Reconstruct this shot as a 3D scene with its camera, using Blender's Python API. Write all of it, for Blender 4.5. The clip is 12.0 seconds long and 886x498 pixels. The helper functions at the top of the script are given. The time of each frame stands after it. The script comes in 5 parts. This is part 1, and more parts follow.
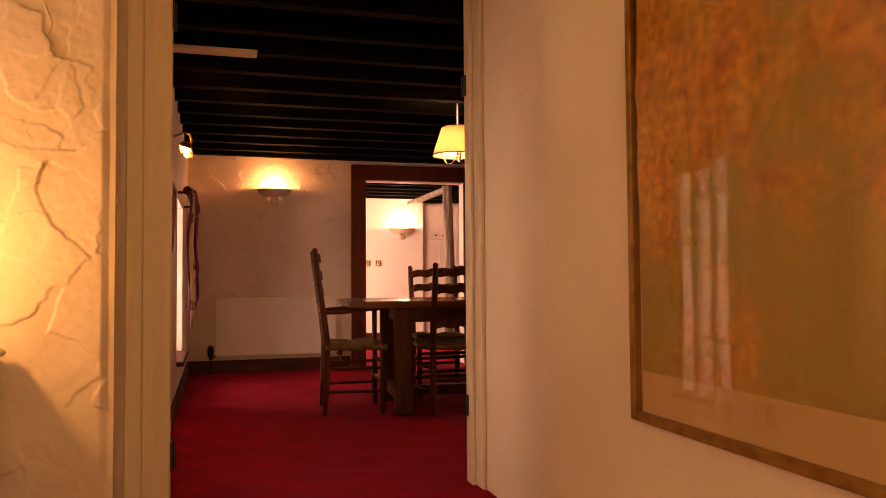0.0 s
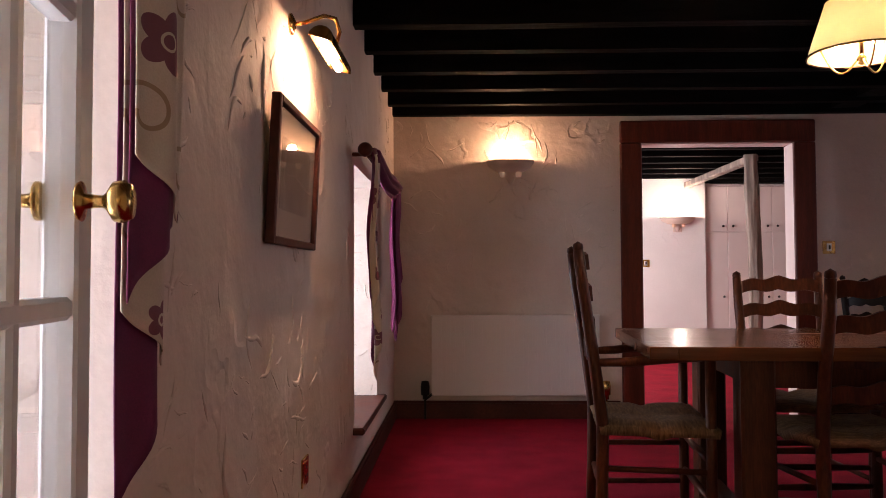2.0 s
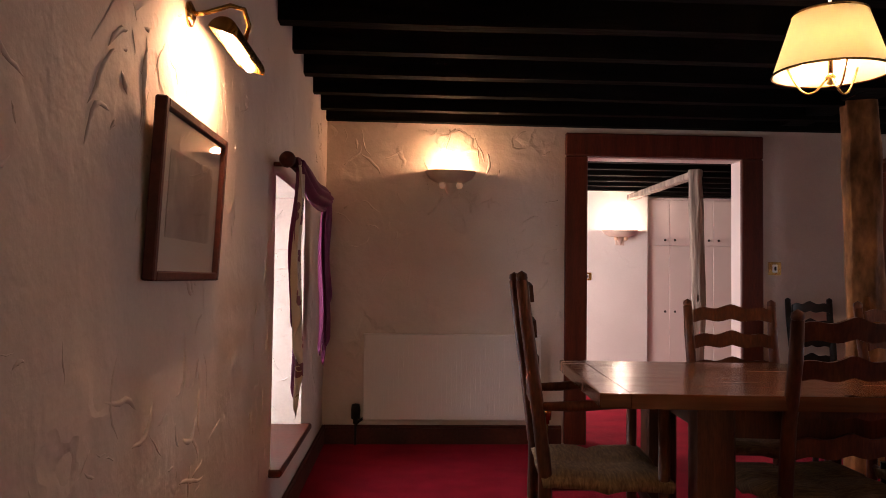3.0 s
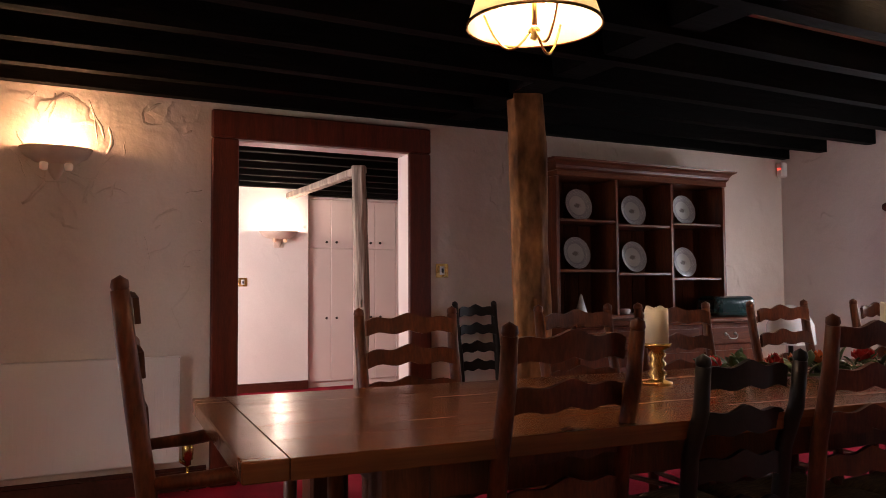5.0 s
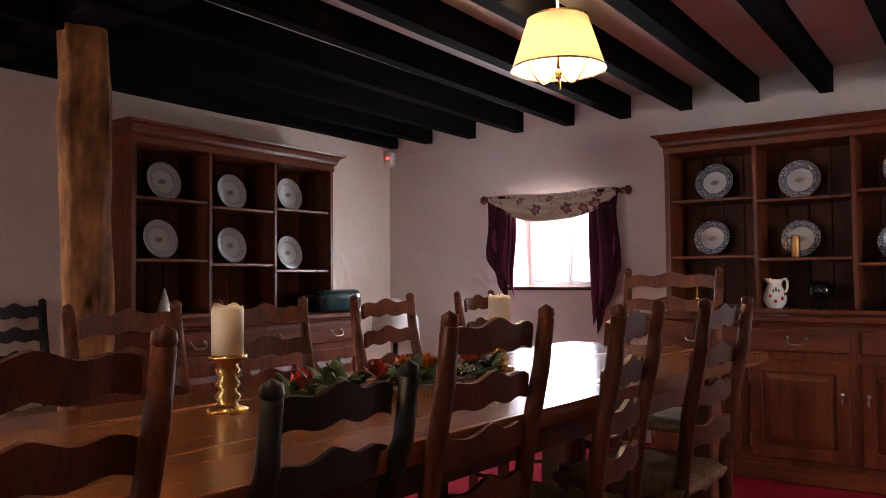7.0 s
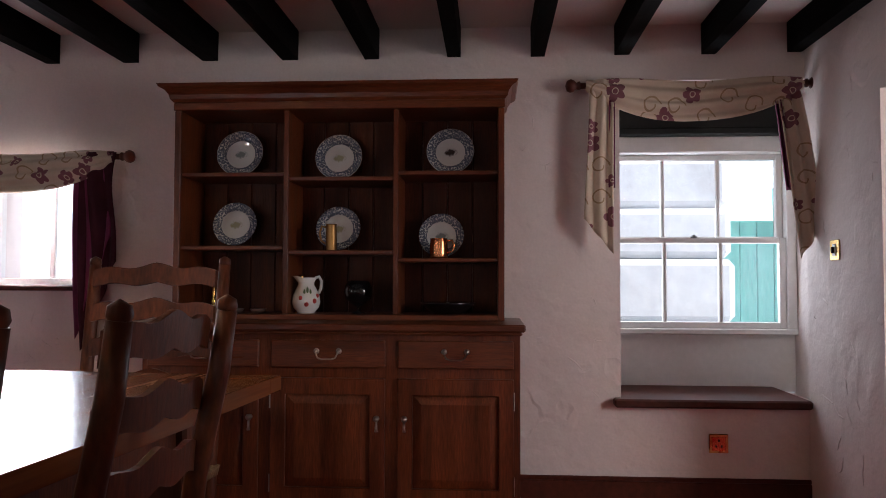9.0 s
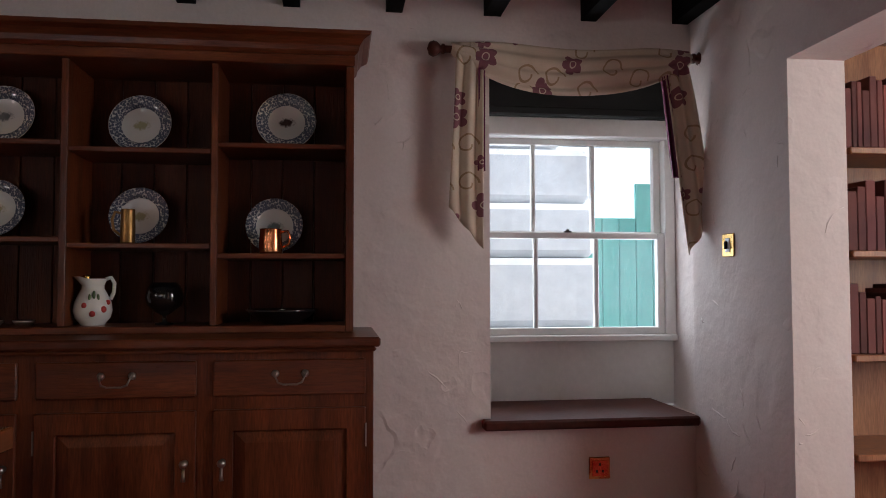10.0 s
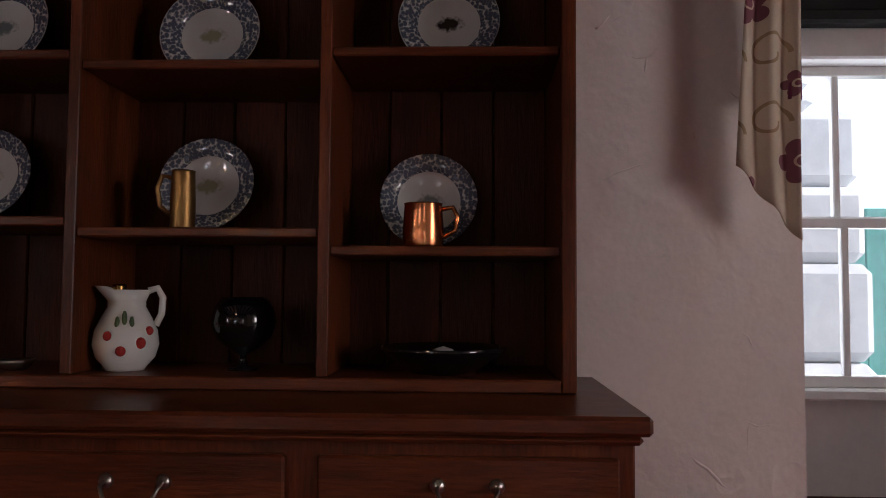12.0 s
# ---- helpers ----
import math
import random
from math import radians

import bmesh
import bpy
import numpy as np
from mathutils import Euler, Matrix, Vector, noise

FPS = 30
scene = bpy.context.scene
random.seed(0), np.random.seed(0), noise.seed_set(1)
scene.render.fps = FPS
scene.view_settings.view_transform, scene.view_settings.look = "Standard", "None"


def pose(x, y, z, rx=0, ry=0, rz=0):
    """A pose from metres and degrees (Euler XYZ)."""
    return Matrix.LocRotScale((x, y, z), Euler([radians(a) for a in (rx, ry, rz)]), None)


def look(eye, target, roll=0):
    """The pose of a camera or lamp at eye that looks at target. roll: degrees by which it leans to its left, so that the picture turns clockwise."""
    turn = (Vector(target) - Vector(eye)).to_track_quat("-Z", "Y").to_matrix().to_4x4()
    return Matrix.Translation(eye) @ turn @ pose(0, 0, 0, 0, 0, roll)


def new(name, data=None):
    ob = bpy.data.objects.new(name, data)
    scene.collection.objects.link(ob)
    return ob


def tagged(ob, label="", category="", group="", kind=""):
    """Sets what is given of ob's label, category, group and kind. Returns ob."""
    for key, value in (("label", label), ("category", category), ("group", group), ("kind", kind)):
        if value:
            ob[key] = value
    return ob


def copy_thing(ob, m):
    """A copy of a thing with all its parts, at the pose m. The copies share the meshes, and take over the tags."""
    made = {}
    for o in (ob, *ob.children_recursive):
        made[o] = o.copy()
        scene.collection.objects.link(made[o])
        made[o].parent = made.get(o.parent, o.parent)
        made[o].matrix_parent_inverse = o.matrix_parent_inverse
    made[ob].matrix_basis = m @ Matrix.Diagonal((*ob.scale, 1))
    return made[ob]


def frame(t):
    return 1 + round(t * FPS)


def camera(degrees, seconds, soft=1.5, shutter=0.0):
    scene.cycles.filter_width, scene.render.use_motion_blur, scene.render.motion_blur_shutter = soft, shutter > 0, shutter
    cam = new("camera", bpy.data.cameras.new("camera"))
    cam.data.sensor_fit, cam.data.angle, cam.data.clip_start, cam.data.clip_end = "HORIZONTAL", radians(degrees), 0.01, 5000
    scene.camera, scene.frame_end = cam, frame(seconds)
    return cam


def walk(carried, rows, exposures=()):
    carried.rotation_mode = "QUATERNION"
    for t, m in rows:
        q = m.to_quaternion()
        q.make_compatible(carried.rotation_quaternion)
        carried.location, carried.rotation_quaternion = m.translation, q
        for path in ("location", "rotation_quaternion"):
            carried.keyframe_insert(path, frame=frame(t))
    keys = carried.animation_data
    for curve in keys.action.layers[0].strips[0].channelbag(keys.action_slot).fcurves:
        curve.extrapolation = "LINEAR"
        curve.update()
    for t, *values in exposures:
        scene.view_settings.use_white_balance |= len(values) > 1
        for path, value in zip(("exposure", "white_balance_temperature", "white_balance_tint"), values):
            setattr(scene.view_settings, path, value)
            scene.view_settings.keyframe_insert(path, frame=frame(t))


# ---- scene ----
cam = camera(59.4, 12.0, 0.9)
PATH = [
    (0, (-0.137, 0.546, 0.878), (0.423, 2.464, 0.953), -0.4),
    (0.5, (-0.055, 1.14, 0.915), (0.03, 3.136, 0.999), -0.2),
    (0.8, (0.01, 1.471, 0.899), (-0.039, 3.469, 0.98), -0.0),
    (1, (0.038, 1.717, 0.9), (-0.027, 3.714, 0.98), -0.2),
    (1.2, (0.042, 1.979, 0.898), (-0.028, 3.976, 0.973), -0.1),
    (1.5, (0.063, 2.422, 0.905), (-0.007, 4.419, 0.976), -0.2),
    (1.8, (0.089, 2.751, 0.941), (0.026, 4.749, 1.01), -0.2),
    (2, (0.073, 2.881, 0.959), (0.022, 4.88, 1.03), -0.2),
    (2.5, (0.08, 3.026, 1.021), (0.062, 5.025, 1.09), 0.2),
    (2.7, (0.089, 3.087, 1.035), (0.115, 5.086, 1.108), 0.5),
    (4.3, (0.229, 3.631, 1.079), (0.804, 5.544, 1.173), 0.05),
    (4.5, (0.254, 3.708, 1.074), (0.944, 5.583, 1.167), -0.05),
    (5, (0.328, 3.918, 1.055), (1.252, 5.69, 1.149), -0.35),
    (5.5, (0.391, 4.053, 1.051), (1.494, 5.719, 1.139), -0.35),
    (6, (0.482, 4.2, 1.055), (1.832, 5.673, 1.141), -0.25),
    (6.5, (0.679, 4.299, 1.046), (2.236, 5.551, 1.123), -0.4),
    (7, (0.897, 4.376, 1.04), (2.536, 5.519, 1.114), -0.5),
    (7.5, (1.11, 4.447, 1.04), (2.889, 5.358, 1.115), -0.35),
    (7.7, (1.204, 4.467, 1.043), (3.032, 5.274, 1.115), -0.5),
    (9.3, (2.219, 4.503, 0.999), (4.217, 4.487, 1.085), 0.2),
    (9.5, (2.344, 4.505, 0.997), (4.339, 4.401, 1.086), 0.1),
    (10, (2.656, 4.502, 0.999), (4.636, 4.234, 1.086), -0.1),
    (10.5, (2.94, 4.533, 0.99), (4.913, 4.219, 1.083), -0.1),
    (11, (3.222, 4.582, 0.986), (5.196, 4.274, 1.083), -0.0),
    (11.5, (3.563, 4.577, 0.997), (5.548, 4.363, 1.105), 0.0),
    (12, (3.903, 4.642, 1.014), (5.899, 4.713, 1.126), 0.4),
]
walk(cam, [(t, look(eye, target, roll)) for t, eye, target, roll in PATH],
     [(0.0, 0.3, 16000, 55), (1.0, -0.1, 16000, 58), (1.5, 0.05, 15000, 70), (1.9, 0.22, 6150, 21), (2.5, 0.08, 6800, 24), (4.5, 0.15, 6800, 22), (6.0, 0.45, 6500, 20), (7.0, 0.56, 6450, 20), (7.7, 0.42, 6400, 20),
      (9.3, -0.02, 6250, 14), (10.5, -0.3, 6250, 12), (11.4, -0.38, 6250, 12), (12.0, -0.42, 6350, 17)])


# ---------------------------------------------------------------- world and large lights
world = bpy.data.worlds.new("overcast_sky")
scene.world = world
world.use_nodes = True
wn = world.node_tree.nodes
sky = wn.new("ShaderNodeTexSky")
sky.sky_type = "NISHITA"
sky.sun_disc = False
sky.sun_elevation = radians(45)
sky.sun_rotation = radians(197)
wn["Background"].inputs[1].default_value = 0.12
world.node_tree.links.new(sky.outputs[0], wn["Background"].inputs[0])


def lamp(name, kind, energy, colour, m, size=0.1, size_y=None, spread=None):
    d = bpy.data.lights.new(name, kind)
    d.energy, d.color = energy, colour
    if kind == "AREA":
        d.shape, d.size, d.size_y = "RECTANGLE", size, size_y or size
        if spread:
            d.spread = radians(spread)
    elif kind == "SUN":
        d.angle = radians(size)
    else:
        d.shadow_soft_size = size
    ob = new(name, d)
    ob.matrix_world = m
    return ob


DAY = (0.86, 0.93, 1.0)
WARM = (1.0, 0.58, 0.30)
lamp("sun", "SUN", 5.0, (1.0, 0.97, 0.92), look((-0.5, -6.5, 11), (2.8, 4, 0)), 15)
# sky light that comes in by the four windows; the last three lamps are added
lamp("window_light_west_a", "AREA", 12, DAY, look((-1.0, 3.66, 0.95), (0.6, 4.5, 0.8)), 0.45, 1.2)
lamp("window_light_west_b", "AREA", 18, DAY, look((-1.0, 6.7, 0.9), (0.6, 6.8, 0.8)), 0.8, 1.1)
lamp("window_light_serving", "AREA", 26, DAY, look((5.70, 6.77, 1.265), (4.6, 7.35, 1.1)), 0.6, 0.5)
lamp("window_light_sash", "AREA", 8, DAY, look((6.16, 3.44, 1.2), (4.6, 3.8, 0.9)), 0.8, 0.85)
# added for an unseen window past the opening, its place assumed
lamp("window_light_alcove", "AREA", 36, (1.0, 0.95, 0.9), look((3.3, 1.5, 1.3), (5.0, 2.9, 1.1)), 0.8, 1.0)
# fill lamp added to brighten the back room, no window known there
lamp("window_light_back_room", "AREA", 100, (1.0, 0.9, 0.84), look((-0.2, 10.2, 1.3), (3.0, 11.0, 1.1)), 1.2, 1.1)
# warm fill lamp added inside the lobby to brighten its walls
lamp("window_light_lobby", "AREA", 14, (1.0, 0.84, 0.42), look((0.0, -1.3, 1.2), (0.3, 1.5, 1.0)), 1.0, 1.2)


# ---------------------------------------------------------------- materials
def material(name, c1, c2=None, scale=6.0, rough=0.6, metal=0.0, bump=0.0, bump_scale=60.0, stretch=(1, 1, 1), fine=0.0, spec=0.5, vary=0.0, coat=0.0):
    """Two tones mixed by a cloudy pattern, with a finer grain on top, a bump and a gloss that varies."""
    m = bpy.data.materials.new(name)
    m.use_nodes = True
    n, k = m.node_tree.nodes, m.node_tree.links
    p = n["Principled BSDF"]
    c2 = c2 or tuple(v * 0.8 for v in c1)
    tc = n.new("ShaderNodeTexCoord")
    mp = n.new("ShaderNodeMapping")
    mp.inputs["Scale"].default_value = stretch
    k.new(tc.outputs["Object"], mp.inputs["Vector"])
    a = n.new("ShaderNodeTexNoise")
    a.inputs["Scale"].default_value, a.inputs["Detail"].default_value = scale, 5
    k.new(mp.outputs[0], a.inputs["Vector"])
    b = n.new("ShaderNodeTexNoise")
    b.inputs["Scale"].default_value, b.inputs["Detail"].default_value = bump_scale, 4
    k.new(mp.outputs[0], b.inputs["Vector"])
    ramp = n.new("ShaderNodeValToRGB")
    ramp.color_ramp.elements[0].position, ramp.color_ramp.elements[1].position = 0.36, 0.66
    ramp.color_ramp.elements[0].color, ramp.color_ramp.elements[1].color = (*c2, 1), (*c1, 1)
    k.new(a.outputs[0], ramp.inputs[0])
    col = ramp.outputs[0]
    if fine:
        mr = n.new("ShaderNodeMapRange")
        mr.inputs[1].default_value, mr.inputs[2].default_value = 0.3, 0.7
        mr.inputs[3].default_value, mr.inputs[4].default_value = 1 - fine, 1 + fine
        k.new(b.outputs[0], mr.inputs[0])
        hs = n.new("ShaderNodeHueSaturation")
        k.new(col, hs.inputs["Color"])
        k.new(mr.outputs[0], hs.inputs["Value"])
        col = hs.outputs[0]
    if vary:
        oi = n.new("ShaderNodeObjectInfo")
        mv = n.new("ShaderNodeMapRange")
        mv.inputs[3].default_value, mv.inputs[4].default_value = 1 - vary, 1 + vary
        k.new(oi.outputs["Random"], mv.inputs[0])
        h2 = n.new("ShaderNodeHueSaturation")
        k.new(col, h2.inputs["Color"])
        k.new(mv.outputs[0], h2.inputs["Value"])
        col = h2.outputs[0]
    k.new(col, p.inputs["Base Color"])
    rr = n.new("ShaderNodeMapRange")
    rr.inputs[3].default_value, rr.inputs[4].default_value = max(0.03, rough - 0.08), min(1, rough + 0.1)
    k.new(a.outputs[0], rr.inputs[0])
    k.new(rr.outputs[0], p.inputs["Roughness"])
    p.inputs["Metallic"].default_value = metal
    p.inputs["Specular IOR Level"].default_value = spec
    p.inputs["Coat Weight"].default_value = coat
    if bump:
        bp = n.new("ShaderNodeBump")
        bp.inputs["Strength"].default_value, bp.inputs["Distance"].default_value = 0.7, bump
        k.new(b.outputs[0], bp.inputs["Height"])
        k.new(bp.outputs[0], p.inputs["Normal"])
    return m


def plaster(name, c1, c2, ridges=0.006, lumps=0.012):
    """Hand-trowelled plaster: broad lumps, and sparse raised ridges where the trowel stopped."""
    m = material(name, c1, c2, 2.2, 0.75, bump=0.001, bump_scale=90, fine=0.03, spec=0.35)
    n, k = m.node_tree.nodes, m.node_tree.links
    p = n["Principled BSDF"]
    tc = n["Texture Coordinate"]
    warp = n.new("ShaderNodeTexNoise")
    warp.inputs["Scale"].default_value, warp.inputs["Detail"].default_value = 4.5, 4
    k.new(tc.outputs["Object"], warp.inputs["Vector"])
    mixv = n.new("ShaderNodeVectorMath")
    mixv.operation = "MULTIPLY_ADD"
    mixv.inputs[1].default_value = (0.16, 0.16, 0.16)
    k.new(warp.outputs["Color"], mixv.inputs[0])
    k.new(tc.outputs["Object"], mixv.inputs[2])
    flap = n.new("ShaderNodeTexNoise")
    flap.inputs["Scale"].default_value, flap.inputs["Detail"].default_value, flap.inputs["Roughness"].default_value = 2.6, 2.5, 0.55
    k.new(mixv.outputs[0], flap.inputs["Vector"])
    times = n.new("ShaderNodeMath")
    times.operation = "MULTIPLY"
    times.inputs[1].default_value = 3.0
    k.new(flap.outputs[0], times.inputs[0])
    saw = n.new("ShaderNodeMath")
    saw.operation = "FRACT"
    k.new(times.outputs[0], saw.inputs[0])
    edge = n.new("ShaderNodeValToRGB")
    ee = edge.color_ramp.elements
    ee[0].position, ee[0].color = 0.0, (0, 0, 0, 1)
    ee[1].position, ee[1].color = 1.0, (0, 0, 0, 1)
    for pos, v in ((0.55, 0.18), (0.9, 1.0)):
        q = ee.new(pos)
        q.color = (v, v, v, 1)
    k.new(saw.outputs[0], edge.inputs[0])
    mask = n.new("ShaderNodeTexNoise")
    mask.inputs["Scale"].default_value, mask.inputs["Detail"].default_value = 2.3, 3
    k.new(tc.outputs["Object"], mask.inputs["Vector"])
    mm = n.new("ShaderNodeMapRange")
    mm.inputs[1].default_value, mm.inputs[2].default_value = 0.42, 0.54
    k.new(mask.outputs[0], mm.inputs[0])
    mul = n.new("ShaderNodeMath")
    mul.operation = "MULTIPLY"
    k.new(edge.outputs[0], mul.inputs[0])
    k.new(mm.outputs[0], mul.inputs[1])
    low = n.new("ShaderNodeTexNoise")
    low.inputs["Scale"].default_value, low.inputs["Detail"].default_value = 6, 3
    k.new(mixv.outputs[0], low.inputs["Vector"])
    b1 = n.new("ShaderNodeBump")
    b1.inputs["Strength"].default_value, b1.inputs["Distance"].default_value = 0.9, lumps
    k.new(low.outputs[0], b1.inputs["Height"])
    b2 = n.new("ShaderNodeBump")
    b2.inputs["Strength"].default_value, b2.inputs["Distance"].default_value = 1.0, ridges
    k.new(mul.outputs[0], b2.inputs["Height"])
    k.new(b1.outputs[0], b2.inputs["Normal"])
    old = n["Bump"]
    k.new(b2.outputs[0], old.inputs["Normal"])
    k.new(old.outputs[0], p.inputs["Normal"])
    return m


def glowing(name, colour, strength):
    m = bpy.data.materials.new(name)
    m.use_nodes = True
    p = m.node_tree.nodes["Principled BSDF"]
    p.inputs["Base Color"].default_value = (*colour, 1)
    p.inputs["Emission Color"].default_value = (*colour, 1)
    p.inputs["Emission Strength"].default_value = strength
    return m


def glass(name, rough=0.02, colour=(1, 1, 1), clear=0.9, haze=0.0):
    """Thin pane: mostly clear, with a mirror gloss that grows at grazing angles."""
    m = bpy.data.materials.new(name)
    m.use_nodes = True
    n, k = m.node_tree.nodes, m.node_tree.links
    n.remove(n["Principled BSDF"])
    t = n.new("ShaderNodeBsdfTransparent")
    t.inputs[0].default_value = (*(v * clear + 1 - clear for v in colour), 1)
    g = n.new("ShaderNodeBsdfGlossy")
    g.inputs["Roughness"].default_value = rough
    lw = n.new("ShaderNodeLayerWeight")
    lw.inputs[0].default_value = 0.5
    pw = n.new("ShaderNodeMath")
    pw.operation = "POWER"
    pw.inputs[1].default_value = 4.0
    k.new(lw.outputs["Facing"], pw.inputs[0])
    fr = n.new("ShaderNodeMapRange")
    fr.inputs[3].default_value, fr.inputs[4].default_value = 0.035, 0.9
    k.new(pw.outputs[0], fr.inputs[0])
    mx = n.new("ShaderNodeMixShader")
    k.new(fr.outputs[0], mx.inputs[0])
    k.new(t.outputs[0], mx.inputs[1])
    k.new(g.outputs[0], mx.inputs[2])
    out = mx.outputs[0]
    if haze:
        # pale-blue haze put into the pane, patchy; it scatters the light from outside
        gr = n.new("ShaderNodeBsdfTranslucent")
        gr.inputs[0].default_value = (0.86, 0.93, 1.0, 1)
        cl = n.new("ShaderNodeTexNoise")
        cl.inputs["Scale"].default_value = 5
        cr = n.new("ShaderNodeMapRange")
        cr.inputs[1].default_value, cr.inputs[2].default_value = 0.3, 0.7
        cr.inputs[3].default_value, cr.inputs[4].default_value = haze * 0.6, haze * 1.4
        k.new(cl.outputs[0], cr.inputs[0])
        m2 = n.new("ShaderNodeMixShader")
        k.new(cr.outputs[0], m2.inputs[0])
        k.new(mx.outputs[0], m2.inputs[1])
        k.new(gr.outputs[0], m2.inputs[2])
        out = m2.outputs[0]
    k.new(out, n["Material Output"].inputs[0])
    return m


def cloth_shade(name, colour, through_it=0.6):
    m = material(name, colour, tuple(v * 0.93 for v in colour), 30, 0.9, bump=0.0006, bump_scale=400)
    n, k = m.node_tree.nodes, m.node_tree.links
    p = n["Principled BSDF"]
    tr = n.new("ShaderNodeBsdfTranslucent")
    tr.inputs[0].default_value = (*colour, 1)
    mx = n.new("ShaderNodeMixShader")
    mx.inputs[0].default_value = through_it
    k.new(p.outputs[0], mx.inputs[1])
    k.new(tr.outputs[0], mx.inputs[2])
    k.new(mx.outputs[0], n["Material Output"].inputs[0])
    return m


PLASTER = plaster("wall_plaster", (0.71, 0.59, 0.50), (0.64, 0.52, 0.43))
PLASTER_ROUGH = plaster("rough_plaster", (0.76, 0.68, 0.56), (0.70, 0.61, 0.48), 0.007, 0.018)
PLASTER_SMOOTH = plaster("smooth_plaster", (0.76, 0.68, 0.53), (0.71, 0.63, 0.48), 0.002, 0.004)
PLASTER_WHITE = plaster("white_plaster", (0.82, 0.78, 0.74), (0.77, 0.73, 0.69), 0.002, 0.004)
PLASTER_EAST = plaster("east_plaster", (0.74, 0.66, 0.63), (0.68, 0.60, 0.57), 0.005, 0.012)
CEILING = plaster("ceiling_plaster", (0.74, 0.68, 0.62), (0.66, 0.60, 0.54), 0.002, 0.006)
CARPET = material("red_carpet", (0.33, 0.012, 0.03), (0.24, 0.008, 0.02), 5, 0.95, bump=0.006, bump_scale=260, fine=0.3, spec=0.1)
BEAM = material("black_beam", (0.006, 0.005, 0.0045), (0.003, 0.003, 0.0025), 7, 0.75, bump=0.006, bump_scale=18, stretch=(0.35, 2, 2), fine=0.2, spec=0.04)
OLD_OAK = material("weathered_post", (0.30, 0.13, 0.045), (0.10, 0.038, 0.013), 3.4, 0.7, spec=0.12, bump=0.012, bump_scale=12, stretch=(2, 2, 0.9), fine=0.4)
GREY_OAK = material("grey_weathered_post", (0.27, 0.22, 0.18), (0.14, 0.11, 0.09), 5, 0.75, bump=0.012, bump_scale=14, stretch=(3, 3, 0.35), fine=0.3)
FRAME_WOOD = material("red_brown_door_frame", (0.125, 0.02, 0.008), (0.075, 0.012, 0.005), 4, 0.45, spec=0.25, bump=0.0015, bump_scale=40, stretch=(5, 5, 0.5), fine=0.2)
SKIRT = material("skirting_wood", (0.085, 0.019, 0.010), (0.05, 0.011, 0.006), 4, 0.5, spec=0.25, bump=0.001, bump_scale=50, fine=0.2)
DRESSER = material("dresser_mahogany", (0.145, 0.036, 0.012), (0.075, 0.018, 0.007), 3, 0.36, spec=0.25, bump=0.0012, bump_scale=36, stretch=(6, 6, 0.6), fine=0.28)
DRESSER_H = material("dresser_mahogany_across", (0.15, 0.04, 0.014), (0.08, 0.02, 0.008), 3, 0.3, spec=0.3, bump=0.0012, bump_scale=36, stretch=(0.6, 0.6, 6), fine=0.28)
BOARD = material("dresser_back_boards", (0.09, 0.023, 0.009), (0.05, 0.012, 0.005), 3, 0.5, spec=0.15, bump=0.0015, bump_scale=40, stretch=(6, 6, 0.5), fine=0.3, vary=0.2)
TABLE = material("polished_table_top", (0.22, 0.072, 0.022), (0.11, 0.034, 0.011), 3, 0.24, bump=0.00002, bump_scale=30, stretch=(0.25, 5, 5), fine=0.12, spec=0.32, coat=0.05, vary=0.1)
TABLE_LEG = material("table_leg_wood", (0.115, 0.034, 0.013), (0.06, 0.017, 0.007), 4, 0.42, spec=0.22, bump=0.001, bump_scale=40, stretch=(5, 5, 0.6), fine=0.25)
CHAIR = material("chair_wood", (0.115, 0.031, 0.011), (0.055, 0.014, 0.006), 5, 0.42, spec=0.22, bump=0.001, bump_scale=40, stretch=(3, 3, 0.8), fine=0.25, vary=0.12)
CHAIR_DARK = material("dark_chair_wood", (0.014, 0.008, 0.006), (0.008, 0.005, 0.004), 5, 0.45, bump=0.001, bump_scale=40, fine=0.2, spec=0.25)
RUSH = material("woven_rush", (0.28, 0.17, 0.075), (0.14, 0.075, 0.03), 22, 0.8, bump=0.006, bump_scale=70, stretch=(1, 6, 1), fine=0.3)
WHITE_PAINT = material("white_gloss_paint", (0.80, 0.79, 0.76), (0.74, 0.73, 0.70), 3, 0.35, bump=0.0006, bump_scale=40, fine=0.03)
CREAM_PAINT = material("cream_paint", (0.72, 0.63, 0.48), (0.64, 0.55, 0.40), 4, 0.45, bump=0.001, bump_scale=30, stretch=(4, 4, 0.4), fine=0.05)
CUPBOARD = material("cupboard_paint", (0.74, 0.64, 0.60), (0.70, 0.60, 0.56), 3, 0.45, bump=0.0005, bump_scale=40)
RADIATOR = material("radiator_enamel", (0.76, 0.68, 0.62), (0.72, 0.64, 0.58), 3, 0.4)
BRASS = material("brass", (0.72, 0.47, 0.16), (0.5, 0.3, 0.09), 8, 0.25, 1.0, bump=0.0005, bump_scale=60)
COPPER = material("copper", (0.78, 0.3, 0.13), (0.6, 0.2, 0.08), 8, 0.2, 1.0, bump=0.001, bump_scale=50)
DULL_BRASS = material("dull_brass", (0.42, 0.24, 0.09), (0.26, 0.14, 0.05), 12, 0.42, 1.0, bump=0.0005, bump_scale=60)
DARK_METAL = material("dark_metal", (0.05, 0.04, 0.035), None, 8, 0.4, 0.8)
PEWTER = material("pewter", (0.5, 0.48, 0.44), (0.35, 0.33, 0.3), 10, 0.3, 1.0)
CHINA = material("white_china", (0.78, 0.77, 0.74), (0.74, 0.73, 0.70), 5, 0.12, coat=0.4)
